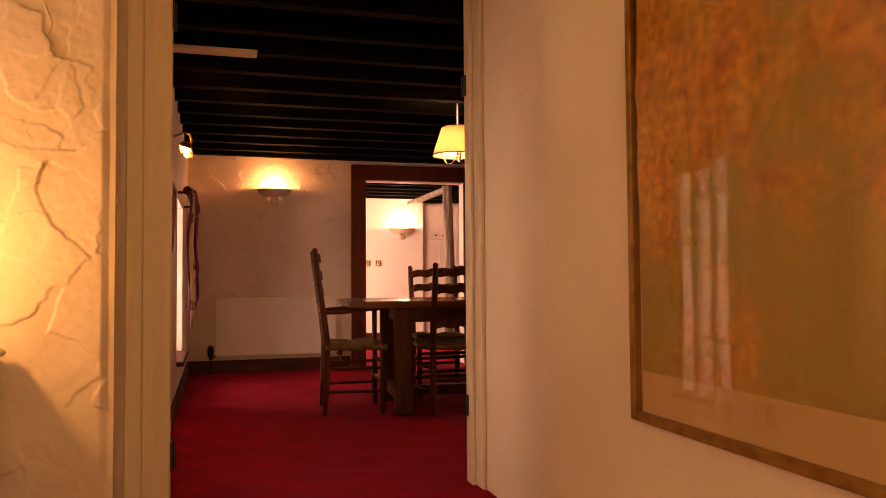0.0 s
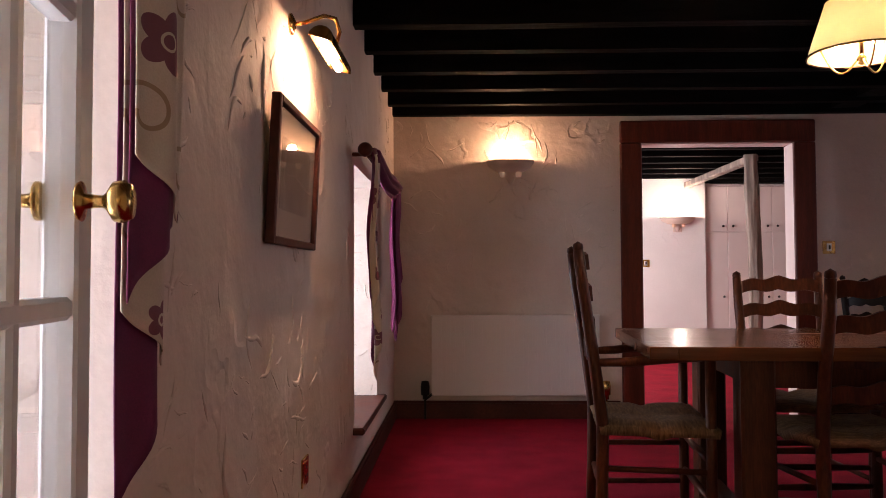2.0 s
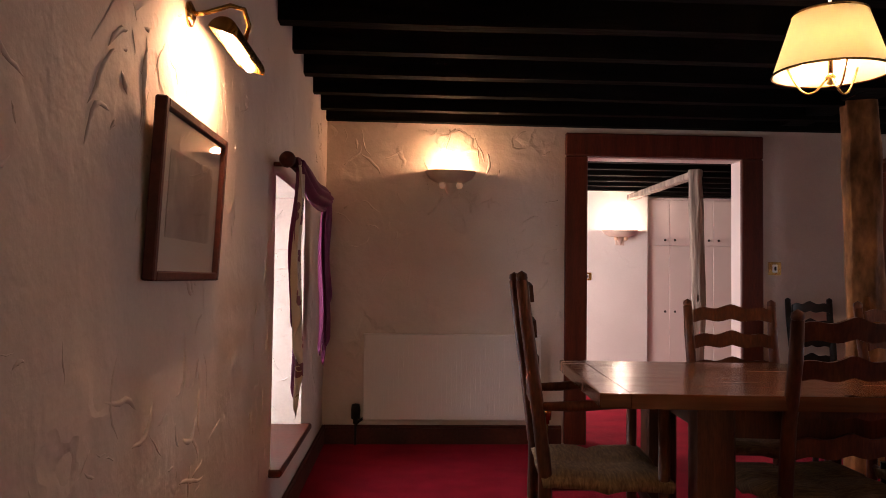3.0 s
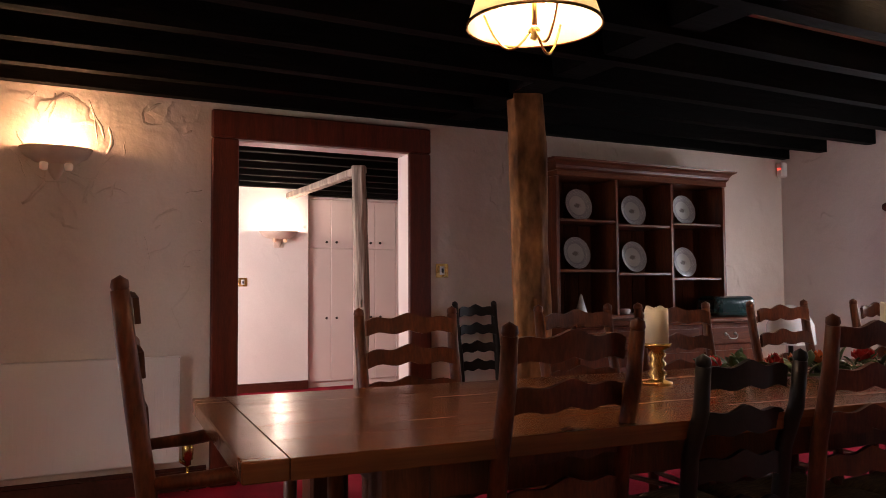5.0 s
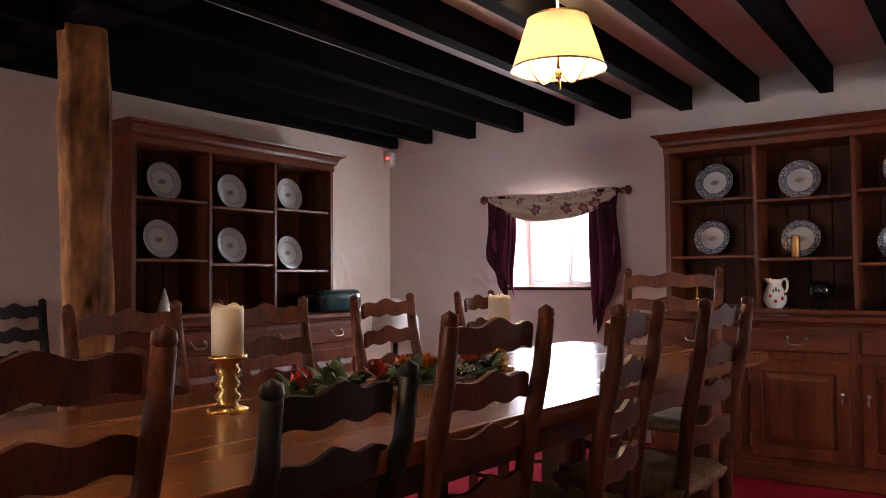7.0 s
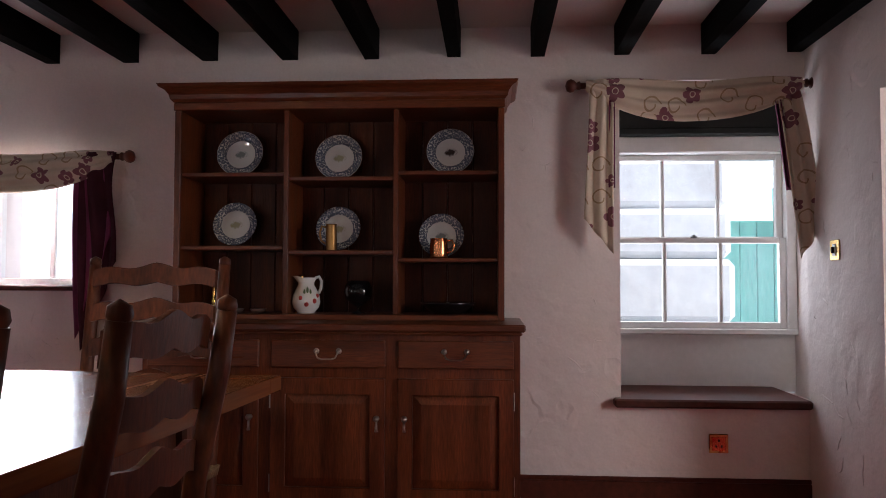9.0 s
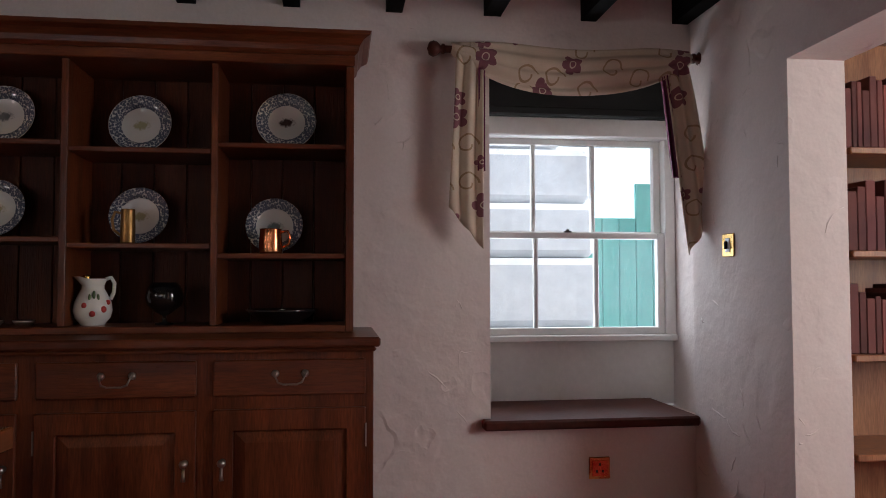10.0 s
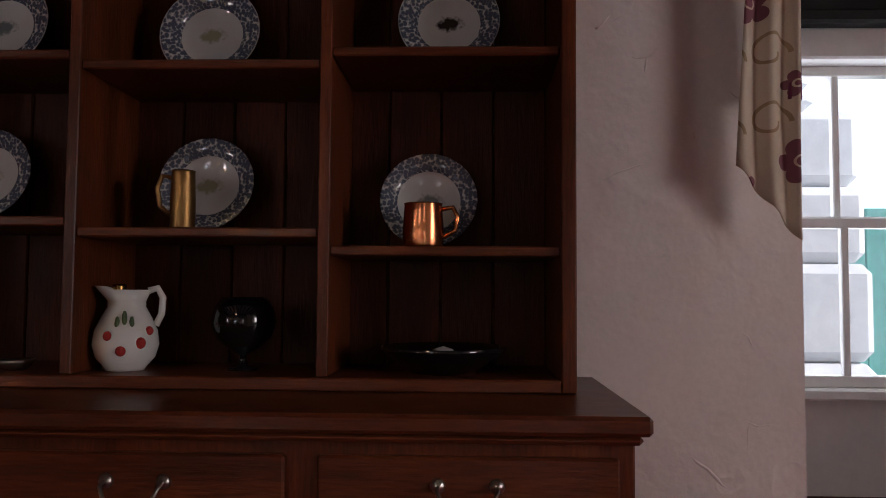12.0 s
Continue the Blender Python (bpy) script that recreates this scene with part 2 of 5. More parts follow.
STONEWARE = material("sconce_plaster", (0.70, 0.58, 0.48), (0.62, 0.50, 0.41), 8, 0.7, bump=0.001, bump_scale=60)
WAX = material("candle_wax", (0.82, 0.72, 0.5), (0.76, 0.64, 0.42), 6, 0.45, bump=0.002, bump_scale=20)
BLACK_GLASS = material("black_glaze", (0.008, 0.007, 0.009), (0.005, 0.005, 0.006), 5, 0.08, coat=0.5)
GREEN_ENAMEL = material("dark_green_enamel", (0.008, 0.035, 0.035), (0.006, 0.024, 0.025), 5, 0.15, coat=0.5)
PLUM = material("plum_lining", (0.17, 0.014, 0.075), (0.12, 0.009, 0.05), 8, 0.75, bump=0.0006, bump_scale=300, fine=0.1)
# the plum cloth again, its colour darkened for shade at the east window
SHADED_PLUM = material("shaded_plum_cloth", (0.055, 0.010, 0.020), (0.035, 0.006, 0.012), 8, 0.85, bump=0.0006, bump_scale=300, fine=0.1, spec=0.2)
SHADE = cloth_shade("cream_shade", (0.9, 0.83, 0.62))
BULB = glowing("lit_bulb", (1.0, 0.72, 0.38), 30)
TUBE = glowing("lit_tube", (1.0, 0.72, 0.5), 25)
LENS = glowing("lit_lens", (0.8, 0.55, 0.36), 0.12)
PANE = glass("window_glass")
# sash panes with the washed-out haze mixed into the glass
HAZY_PANE = glass("hazy_window_glass", haze=0.02)
PICTURE_GLASS = glass("picture_glass", 0.01)
RELIEF_MOUNT = material("tan_mount", (0.62, 0.42, 0.20), (0.56, 0.37, 0.17), 5, 0.8)
MOUNT = material("picture_mount", (0.62, 0.52, 0.42), (0.58, 0.48, 0.38), 5, 0.8)
PRINT = material("faded_print", (0.38, 0.30, 0.24), (0.2, 0.15, 0.12), 9, 0.8, fine=0.3, bump_scale=40)
GILT = material("gilt_frame", (0.42, 0.24, 0.07), (0.25, 0.13, 0.035), 20, 0.4, 0.6, bump=0.001, bump_scale=80)
BLIND = material("dark_blind", (0.012, 0.014, 0.012), (0.008, 0.009, 0.008), 5, 0.8, bump=0.001, bump_scale=80, stretch=(1, 1, 8))
GREEN_GATE = material("green_gate_paint", (0.13, 0.46, 0.40), (0.10, 0.38, 0.34), 4, 0.6, bump=0.002, bump_scale=30, stretch=(4, 4, 0.4), fine=0.2)
STONE = material("pale_stone", (0.80, 0.82, 0.83), (0.72, 0.75, 0.77), 5, 0.9, bump=0.004, bump_scale=14, fine=0.06, vary=0.06)
OUT_WHITE = glowing("bright_sky_beyond", (0.82, 0.93, 1.0), 1.35)
RED_LED = glowing("red_indicator", (1.0, 0.05, 0.03), 3)
LEAF = material("green_leaf", (0.06, 0.10, 0.03), (0.03, 0.06, 0.02), 20, 0.5, vary=0.3)
PETAL_RED = material("red_petal", (0.55, 0.03, 0.02), (0.4, 0.02, 0.015), 20, 0.5, vary=0.2)
PETAL_ORANGE = material("orange_petal", (0.65, 0.17, 0.03), (0.5, 0.1, 0.02), 20, 0.5, vary=0.2)
BOOK_A = material("book_cloth", (0.18, 0.06, 0.05), (0.1, 0.03, 0.03), 5, 0.8, vary=0.5)
SHELF_PINE = material("bookcase_wood", (0.33, 0.14, 0.06), (0.22, 0.085, 0.035), 4, 0.45, bump=0.001, bump_scale=40, stretch=(5, 5, 0.6), fine=0.2)


def curtain_cloth(name):
    """Cream cloth with plum five-petalled flower heads and brown scrolls, laid out in the plane of the hanging cloth."""
    m = material(name, (0.62, 0.52, 0.41), (0.53, 0.43, 0.33), 6, 0.8, bump=0.0006, bump_scale=350, fine=0.05)
    n, k = m.node_tree.nodes, m.node_tree.links
    p = n["Principled BSDF"]
    under = p.inputs["Base Color"].links[0].from_socket

    def calc(op, a, b=None, c=None):
        q = n.new("ShaderNodeMath")
        q.operation = op
        for i, v in enumerate((a, b, c)):
            if v is None:
                continue
            if isinstance(v, (int, float)):
                q.inputs[i].default_value = v
            else:
                k.new(v, q.inputs[i])
        return q.outputs[0]

    sx = n.new("ShaderNodeSeparateXYZ")
    k.new(n["Texture Coordinate"].outputs["Object"], sx.inputs[0])
    cx = n.new("ShaderNodeCombineXYZ")
    k.new(sx.outputs["Y"], cx.inputs[0])
    k.new(sx.outputs["Z"], cx.inputs[1])
    vo = n.new("ShaderNodeTexVoronoi")
    vo.voronoi_dimensions = "2D"
    vo.inputs["Scale"].default_value = 9.0
    vo.inputs["Randomness"].default_value = 0.7
    k.new(cx.outputs[0], vo.inputs["Vector"])
    off = n.new("ShaderNodeVectorMath")
    off.operation = "SUBTRACT"
    k.new(cx.outputs[0], off.inputs[0])
    k.new(vo.outputs["Position"], off.inputs[1])
    so = n.new("ShaderNodeSeparateXYZ")
    k.new(off.outputs[0], so.inputs[0])
    ln = n.new("ShaderNodeVectorMath")
    ln.operation = "LENGTH"
    k.new(off.outputs[0], ln.inputs[0])
    r, ang = ln.outputs["Value"], calc("ARCTAN2", so.outputs[1], so.outputs[0])
    sep = n.new("ShaderNodeSeparateColor")
    k.new(vo.outputs["Color"], sep.inputs[0])
    size = calc("MULTIPLY_ADD", sep.outputs[1], 0.6, 0.6)
    lobes = calc("MULTIPLY", calc("MULTIPLY_ADD", calc("ABSOLUTE", calc("COSINE", calc("MULTIPLY", ang, 2.5))), 0.016, 0.026), size)
    petals = calc("LESS_THAN", r, lobes)
    eye = calc("GREATER_THAN", calc("ABSOLUTE", calc("SUBTRACT", r, calc("MULTIPLY", size, 0.011))), 0.002)
    flower = calc("MULTIPLY", calc("MULTIPLY", petals, eye), calc("GREATER_THAN", sep.outputs[0], 0.55))
    turn_r = calc("MULTIPLY_ADD", ang, 0.0045, 0.03)
    scroll = calc("MULTIPLY", calc("LESS_THAN", calc("ABSOLUTE", calc("SUBTRACT", r, turn_r)), 0.0035), calc("LESS_THAN", sep.outputs[0], 0.55))
    for mask, tone in ((flower, (0.15, 0.022, 0.055, 1)), (scroll, (0.30, 0.20, 0.11, 1))):
        mx = n.new("ShaderNodeMix")
        mx.data_type = "RGBA"
        k.new(calc("MULTIPLY", mask, 0.9), mx.inputs[0])
        k.new(under, mx.inputs[6])
        mx.inputs[7].default_value = tone
        under = mx.outputs[2]
    k.new(under, p.inputs["Base Color"])
    return m


CURTAIN = curtain_cloth("flowered_curtain")


def plate_glaze(name, motif, rim_c=(0.10, 0.115, 0.16)):
    """White china with a blue sponged rim and a small printed patch in the middle (local z is the plate's axis)."""
    m = material(name, (0.74, 0.73, 0.70), (0.70, 0.69, 0.66), 5, 0.12, coat=0.4)
    n, k = m.node_tree.nodes, m.node_tree.links
    p = n["Principled BSDF"]
    under = p.inputs["Base Color"].links[0].from_socket
    tc = n["Texture Coordinate"]
    flat = n.new("ShaderNodeVectorMath")
    flat.operation = "MULTIPLY"
    flat.inputs[1].default_value = (1, 1, 0)
    k.new(tc.outputs["Object"], flat.inputs[0])
    ln = n.new("ShaderNodeVectorMath")
    ln.operation = "LENGTH"
    k.new(flat.outputs[0], ln.inputs[0])
    rim = n.new("ShaderNodeValToRGB")
    rim.color_ramp.interpolation = "CONSTANT"
    e = rim.color_ramp.elements
    e[0].position, e[0].color = 0.0, (0, 0, 0, 1)
    e[1].position, e[1].color = 0.066, (1, 1, 1, 1)
    q = e.new(0.103)
    q.color = (0.25, 0.25, 0.25, 1)
    k.new(ln.outputs["Value"], rim.inputs[0])
    sp = n.new("ShaderNodeTexVoronoi")
    sp.inputs["Scale"].default_value = 150
    k.new(tc.outputs["Object"], sp.inputs["Vector"])
    st = n.new("ShaderNodeMapRange")
    st.inputs[1].default_value, st.inputs[2].default_value = 0.85, 0.5
    k.new(sp.outputs["Distance"], st.inputs[0])
    mu = n.new("ShaderNodeMath")
    mu.operation = "MULTIPLY"
    k.new(rim.outputs[0], mu.inputs[0])
    k.new(st.outputs[0], mu.inputs[1])
    mx = n.new("ShaderNodeMix")
    mx.data_type = "RGBA"
    k.new(mu.outputs[0], mx.inputs[0])
    k.new(under, mx.inputs[6])
    mx.inputs[7].default_value = (*rim_c, 1)
    sc = n.new("ShaderNodeVectorMath")
    sc.operation = "MULTIPLY"
    sc.inputs[1].default_value = (24, 40, 1)
    k.new(flat.outputs[0], sc.inputs[0])
    l2 = n.new("ShaderNodeVectorMath")
    l2.operation = "LENGTH"
    k.new(sc.outputs[0], l2.inputs[0])
    ns = n.new("ShaderNodeTexNoise")
    ns.inputs["Scale"].default_value = 70
    k.new(tc.outputs["Object"], ns.inputs["Vector"])
    ad = n.new("ShaderNodeMath")
    k.new(l2.outputs["Value"], ad.inputs[0])
    k.new(ns.outputs[0], ad.inputs[1])
    lt = n.new("ShaderNodeMapRange")
    lt.inputs[1].default_value, lt.inputs[2].default_value = 1.25, 0.95
    k.new(ad.outputs[0], lt.inputs[0])
    m2 = n.new("ShaderNodeMix")
    m2.data_type = "RGBA"
    k.new(lt.outputs[0], m2.inputs[0])
    k.new(mx.outputs[2], m2.inputs[6])
    m2.inputs[7].default_value = (*motif, 1)
    k.new(m2.outputs[2], p.inputs["Base Color"])
    return m


PLATE_PALE = plate_glaze("plate_pale_print", (0.3, 0.28, 0.26), (0.48, 0.48, 0.50))
PLATE_GREEN = plate_glaze("plate_green_print", (0.42, 0.40, 0.26))
PLATE_DARK = plate_glaze("plate_dark_print", (0.05, 0.035, 0.03))
PLATE_GREY = plate_glaze("plate_grey_print", (0.25, 0.28, 0.27))


def relief_map(name):
    """Orange ridges above, olive and green flats below."""
    m = material(name, (0.62, 0.31, 0.07), (0.52, 0.19, 0.04), 7, 0.6, bump=0.008, bump_scale=40, fine=0.35)
    n, k = m.node_tree.nodes, m.node_tree.links
    p = n["Principled BSDF"]
    under = p.inputs["Base Color"].links[0].from_socket
    g = n.new("ShaderNodeTexNoise")
    g.inputs["Scale"].default_value, g.inputs["Detail"].default_value = 4.0, 7
    k.new(n["Texture Coordinate"].outputs["Object"], g.inputs["Vector"])
    sx = n.new("ShaderNodeSeparateXYZ")
    k.new(n["Texture Coordinate"].outputs["Object"], sx.inputs[0])
    ad = n.new("ShaderNodeMath")
    ad.operation = "MULTIPLY_ADD"
    ad.inputs[1].default_value = -0.22
    k.new(sx.outputs["Z"], ad.inputs[0])
    k.new(g.outputs[0], ad.inputs[2])
    mr = n.new("ShaderNodeMapRange")
    mr.inputs[1].default_value, mr.inputs[2].default_value = 0.2, 0.36
    k.new(ad.outputs[0], mr.inputs[0])
    mx = n.new("ShaderNodeMix")
    mx.data_type = "RGBA"
    k.new(mr.outputs[0], mx.inputs[0])
    k.new(under, mx.inputs[6])
    mx.inputs[7].default_value = (0.36, 0.25, 0.055, 1)
    k.new(mx.outputs[2], p.inputs["Base Color"])
    return m


RELIEF = relief_map("relief_landscape")


# ---------------------------------------------------------------- mesh helpers
def box(bm, x0, x1, y0, y1, z0, z1, bevel=0.0, m=None, segs=1):
    g = bmesh.ops.create_cube(bm, size=1.0)
    vs = g["verts"]
    t = Matrix.Translation(((x0 + x1) / 2, (y0 + y1) / 2, (z0 + z1) / 2)) @ Matrix.Diagonal((abs(x1 - x0), abs(y1 - y0), abs(z1 - z0), 1))
    bmesh.ops.transform(bm, matrix=(m @ t) if m else t, verts=vs)
    if bevel:
        es = list({e for v in vs for e in v.link_edges})
        bmesh.ops.bevel(bm, geom=es, offset=bevel, segments=segs, profile=0.6, affect="EDGES")
    return bm


def lathe(bm, profile, n=24, m=None, half=False):
    """Turn (radius, z) pairs about z."""
    m = m or Matrix.Identity(4)
    rings = []
    span = math.pi if half else 2 * math.pi
    cnt = n + 1 if half else n
    for r, z in profile:
        rings.append([bm.verts.new(m @ Vector((r * math.cos(span * i / n), r * math.sin(span * i / n), z))) for i in range(cnt)])
    for a, b in zip(rings, rings[1:]):
        for i in range(n if half else cnt):
            j = (i + 1) % cnt
            try:
                f = bm.faces.new((a[i], a[j], b[j], b[i]))
                f.smooth = True
            except ValueError:
                pass
    return bm


def tube(bm, pts, r, n=10, caps=True):
    """A round bar through points; r is a number or one a point."""
    pts = [Vector(p) for p in pts]
    rs = r if isinstance(r, (list, tuple)) else [r] * len(pts)
    rings, side = [], None
    for i, p in enumerate(pts):
        d = (pts[min(i + 1, len(pts) - 1)] - pts[max(i - 1, 0)]).normalized()
        if side is None:
            side = d.orthogonal().normalized()
        side = (side - d * side.dot(d)).normalized()
        up = d.cross(side)
        rings.append([bm.verts.new(p + rs[i] * (math.cos(2 * math.pi * k / n) * side + math.sin(2 * math.pi * k / n) * up)) for k in range(n)])
    for a, b in zip(rings, rings[1:]):
        for k in range(n):
            f = bm.faces.new((a[k], a[(k + 1) % n], b[(k + 1) % n], b[k]))
            f.smooth = True
    if caps:
        bm.faces.new(rings[0][::-1])
        bm.faces.new(rings[-1])
    return bm


def sheet(bm, nu, nv, fn, thick=0.0):
    """A grid of fn(u, v), u and v from 0 to 1; thick gives it a back."""
    g = [[bm.verts.new(fn(i / nu, j / nv)) for j in range(nv + 1)] for i in range(nu + 1)]
    fs = []
    for i in range(nu):
        for j in range(nv):
            f = bm.faces.new((g[i][j], g[i + 1][j], g[i + 1][j + 1], g[i][j + 1]))
            f.smooth = True
            fs.append(f)
    if thick:
        bm.normal_update()
        bmesh.ops.solidify(bm, geom=fs, thickness=thick)
    return bm


def finish(bm, mat):
    bmesh.ops.recalc_face_normals(bm, faces=bm.faces)
    me = bpy.data.meshes.new("mesh")
    bm.to_mesh(me)
    bm.free()
    me.materials.append(mat)
    return me


def B():
    return bmesh.new()


def solid(name, bm, mat, label="", category="", kind="", group=""):
    return tagged(new(name, finish(bm, mat)), label, category, group, kind)


def thing(name, label, category, m=None, group=""):
    ob = tagged(new(name), label, category, group)
    ob.empty_display_size = 0.1
    if m is not None:
        ob.matrix_world = m
    return ob


def part(name, bm, mat, parent, label=""):
    ob = new(name, bm if isinstance(bm, bpy.types.Mesh) else finish(bm, mat))
    ob.parent = parent
    return tagged(ob, label)


def trowel_ridges(bm, origin, ux, uy, out, w, h, count, size, seed, sink=0.35):
    """Raised curls of plaster left by the trowel, half sunk in the wall face."""
    rnd = random.Random(seed)
    origin, ux, uy, out = Vector(origin), Vector(ux), Vector(uy), Vector(out)
    for _ in range(count):
        x, y, a = rnd.uniform(0, w), rnd.uniform(0, h), rnd.uniform(0, 2 * math.pi)
        if noise.noise((x * 1.7 + seed, y * 1.7, seed * 3.1)) < -0.12:
            continue
        bend, ln = rnd.uniform(-9, 9), rnd.uniform(0.03, 0.17) * size
        big, steps, pts, rs = rnd.uniform(0.0018, 0.0052) * size, 9, [], []
        for i in range(steps):
            q = i / (steps - 1)
            pts.append(origin + ux * x + uy * y - out * big * sink)
            rs.append(big * (0.12 + math.sin(math.pi * min(1, 0.04 + q)) ** 0.7 * rnd.uniform(0.7, 1.1)))
            x, y = x + math.cos(a) * ln / steps, y + math.sin(a) * ln / steps
            a += bend * ln / steps + rnd.uniform(-0.35, 0.35)
            if not (0 < x < w and 0 < y < h):
                break
        if len(pts) > 3:
            tube(bm, pts, rs[:len(pts)], 6)
    return bm


def ring_frame(bm, x0, x1, y0, y1, z0, z1, w, h):
    """A rectangular frame in one piece in the x, z plane, with stiles w and rails h wide, from y0 to y1."""
    rings = []
    for y in (y0, y1):
        for a, b, c, d in ((x0, x1, z0, z1), (x0 + w, x1 - w, z0 + h, z1 - h)):
            rings.append([bm.verts.new(v) for v in ((a, y, c), (b, y, c), (b, y, d), (a, y, d))])
    of, nf, ob_, nb = rings
    for j in range(4):
        k = (j + 1) % 4
        bm.faces.new((of[j], of[k], nf[k], nf[j]))
        bm.faces.new((ob_[k], ob_[j], nb[j], nb[k]))
        bm.faces.new((of[k], of[j], ob_[j], ob_[k]))
        bm.faces.new((nf[j], nf[k], nb[k], nb[j]))
    bmesh.ops.bevel(bm, geom=bm.edges[:], offset=0.0025, segments=1, affect="EDGES")
    return bm


def boxes(*dims, bevel=0.0):
    bm = B()
    for d in dims:
        box(bm, *d, bevel=bevel)
    return bm


# ---------------------------------------------------------------- the large structure
XW, XE, YN, YS, ZC, ZB = -0.40, 5.63, 8.18, 3.45, 2.19, 2.05
OUT = 0.55                                   # thickness of the old outer walls


def wall_y(bm, y0, y1, x0, x1, z1, holes):
    """A wall along x between y0 and y1, pierced by holes (x0, x1, z0, z1)."""
    xs = x0
    for a, b, c, d in sorted(holes):
        box(bm, xs, a, y0, y1, 0, z1)
        if c > 0:
            box(bm, a, b, y0, y1, 0, c)
        if d < z1:
            box(bm, a, b, y0, y1, d, z1)
        xs = b
    box(bm, xs, x1, y0, y1, 0, z1)
    return bm


def wall_x(bm, x0, x1, y0, y1, z1, holes):
    ys = y0
    for a, b, c, d in sorted(holes):
        box(bm, x0, x1, ys, a, 0, z1)
        if c > 0:
            box(bm, x0, x1, a, b, 0, c)
        if d < z1:
            box(bm, x0, x1, a, b, d, z1)
        ys = b
    box(bm, x0, x1, ys, y1, 0, z1)
    return bm


def structure(name, bm, mat, label, category):
    return solid(name, bm, mat, label, category, "structure")


def ridged(bm, mat):
    return solid("plaster_ridges", bm, mat, "raised curls of plaster left by the trowel", "plaster", "stuff")


structure("floor", boxes((-2.6, 6.22, -2.2, 12.6, -0.1, 0.0)), CARPET, "deep red fitted carpet over the whole floor", "carpet")
bm = trowel_ridges(B(), (XW, YN, 0.75), (1, 0, 0), (0, 0, 1), (0, -1, 0), 1.5, 1.3, 60, 1.5, 3)
trowel_ridges(bm, (XW + 0.1, YN, 1.45), (1, 0, 0), (0, 0, 1), (0, -1, 0), 1.35, 0.58, 46, 2.0, 8)
ridged(bm, PLASTER)
structure("wall_north", wall_y(B(), YN, YN + 0.14, XW - OUT, XE + OUT, 2.4, [(1.26, 2.335, 0, 1.88)]), PLASTER,
          "cream trowelled plaster wall with a doorway", "wall")
bm = trowel_ridges(B(), (XW, 3.96, 0.14), (0, 1, 0), (0, 0, 1), (1, 0, 0), 2.26, 1.88, 430, 1.0, 5)
trowel_ridges(bm, (XW, 4.3, 0.5), (0, 1, 0), (0, 0, 1), (1, 0, 0), 1.9, 1.4, 60, 1.8, 6)
trowel_ridges(bm, (XW, 7.18, 0.14), (0, 1, 0), (0, 0, 1), (1, 0, 0), 0.95, 1.88, 120, 1.0, 7)
trowel_ridges(bm, (XW - 0.5, 7.15, 0.3), (1, 0, 0), (0, 0, 1), (0, -1, 0), 0.48, 1.1, 60, 1.0, 9)
ridged(bm, PLASTER)
structure("wall_west", wall_x(B(), XW - OUT, XW, 3.28, YN, 2.4, [(3.42, 3.93, 0.28, 1.45), (6.25, 7.15, 0.28, 1.45)]), PLASTER,
          "rough cream plaster wall with deep window openings", "wall")
bm = trowel_ridges(B(), (XE, 3.95, 0.14), (0, 1, 0), (0, 0, 1), (-1, 0, 0), 0.42, 1.88, 40, 0.8, 12)
trowel_ridges(bm, (XE, 5.95, 0.14), (0, 1, 0), (0, 0, 1), (-1, 0, 0), 2.2, 0.8, 60, 0.8, 13)
ridged(bm, PLASTER_EAST)
structure("wall_east", wall_x(B(), XE, XE + OUT, 2.88, YN, 2.4, [(2.97, 3.915, 0.435, 1.93), (6.43, 7.11, 0.97, 1.56)]), PLASTER_EAST,
          "pale pinkish plaster wall with two windows", "wall")
structure("wall_south", boxes((0.945, 3.0, 2.83, 3.8, 0, 2.4)), PLASTER_SMOOTH, "thick cream plaster wall beside the doorway", "wall")
bm = trowel_ridges(B(), (-1.6, 2.82, 0.1), (1, 0, 0), (0, 0, 1), (0, -1, 0), 1.19, 2.0, 50, 0.9, 15, 0.4)


random.seed(21)
strokes = [(random.uniform(-1.3, -0.3), random.uniform(0.2, 1.9), random.uniform(0, 3.14), random.choice((0, 0, 0.002, 0.005, 0.008)),
            random.uniform(-0.03, 0.03), random.uniform(-0.03, 0.03)) for _ in range(120)]


def flap_skin(u, v):
    """Thick plaster laid on in overlapping trowel strokes, each a slightly tilted flake with a torn lip."""
    x, z = -1.25 + 0.835 * u, 0.25 + 1.55 * v
    wx = x + 0.045 * noise.noise((x * 7, z * 7, 3.3)) + 0.012 * noise.noise((x * 30, z * 30, 1.0))
    wz = z + 0.045 * noise.noise((x * 7, z * 7, 8.1)) + 0.012 * noise.noise((x * 30, z * 30, 6.0))
    near, best = 9.0, None
    for q in strokes:
        dx, dz = wx - q[0], wz - q[1]
        if abs(dx) > 0.3 or abs(dz) > 0.3:
            continue
        c, s_ = math.cos(q[2]), math.sin(q[2])
        d = (dx * c + dz * s_) ** 2 + 2.6 * (dz * c - dx * s_) ** 2
        if d < near:
            near, best, at = d, q, (dx, dz)
    h = 0.004 if best is None else 0.004 + best[3] + best[4] * at[0] + best[5] * at[1]
    h += 0.003 * noise.noise((x * 9, z * 9, 0.4)) + 0.0012 * noise.noise((x * 45, z * 45, 2.4))
    edge = min(1, 12 * u, 40 * (1 - u), 12 * v, 12 * (1 - v))
    return Vector((x, 2.832 - edge * max(0.001, 0.006 + h), z))


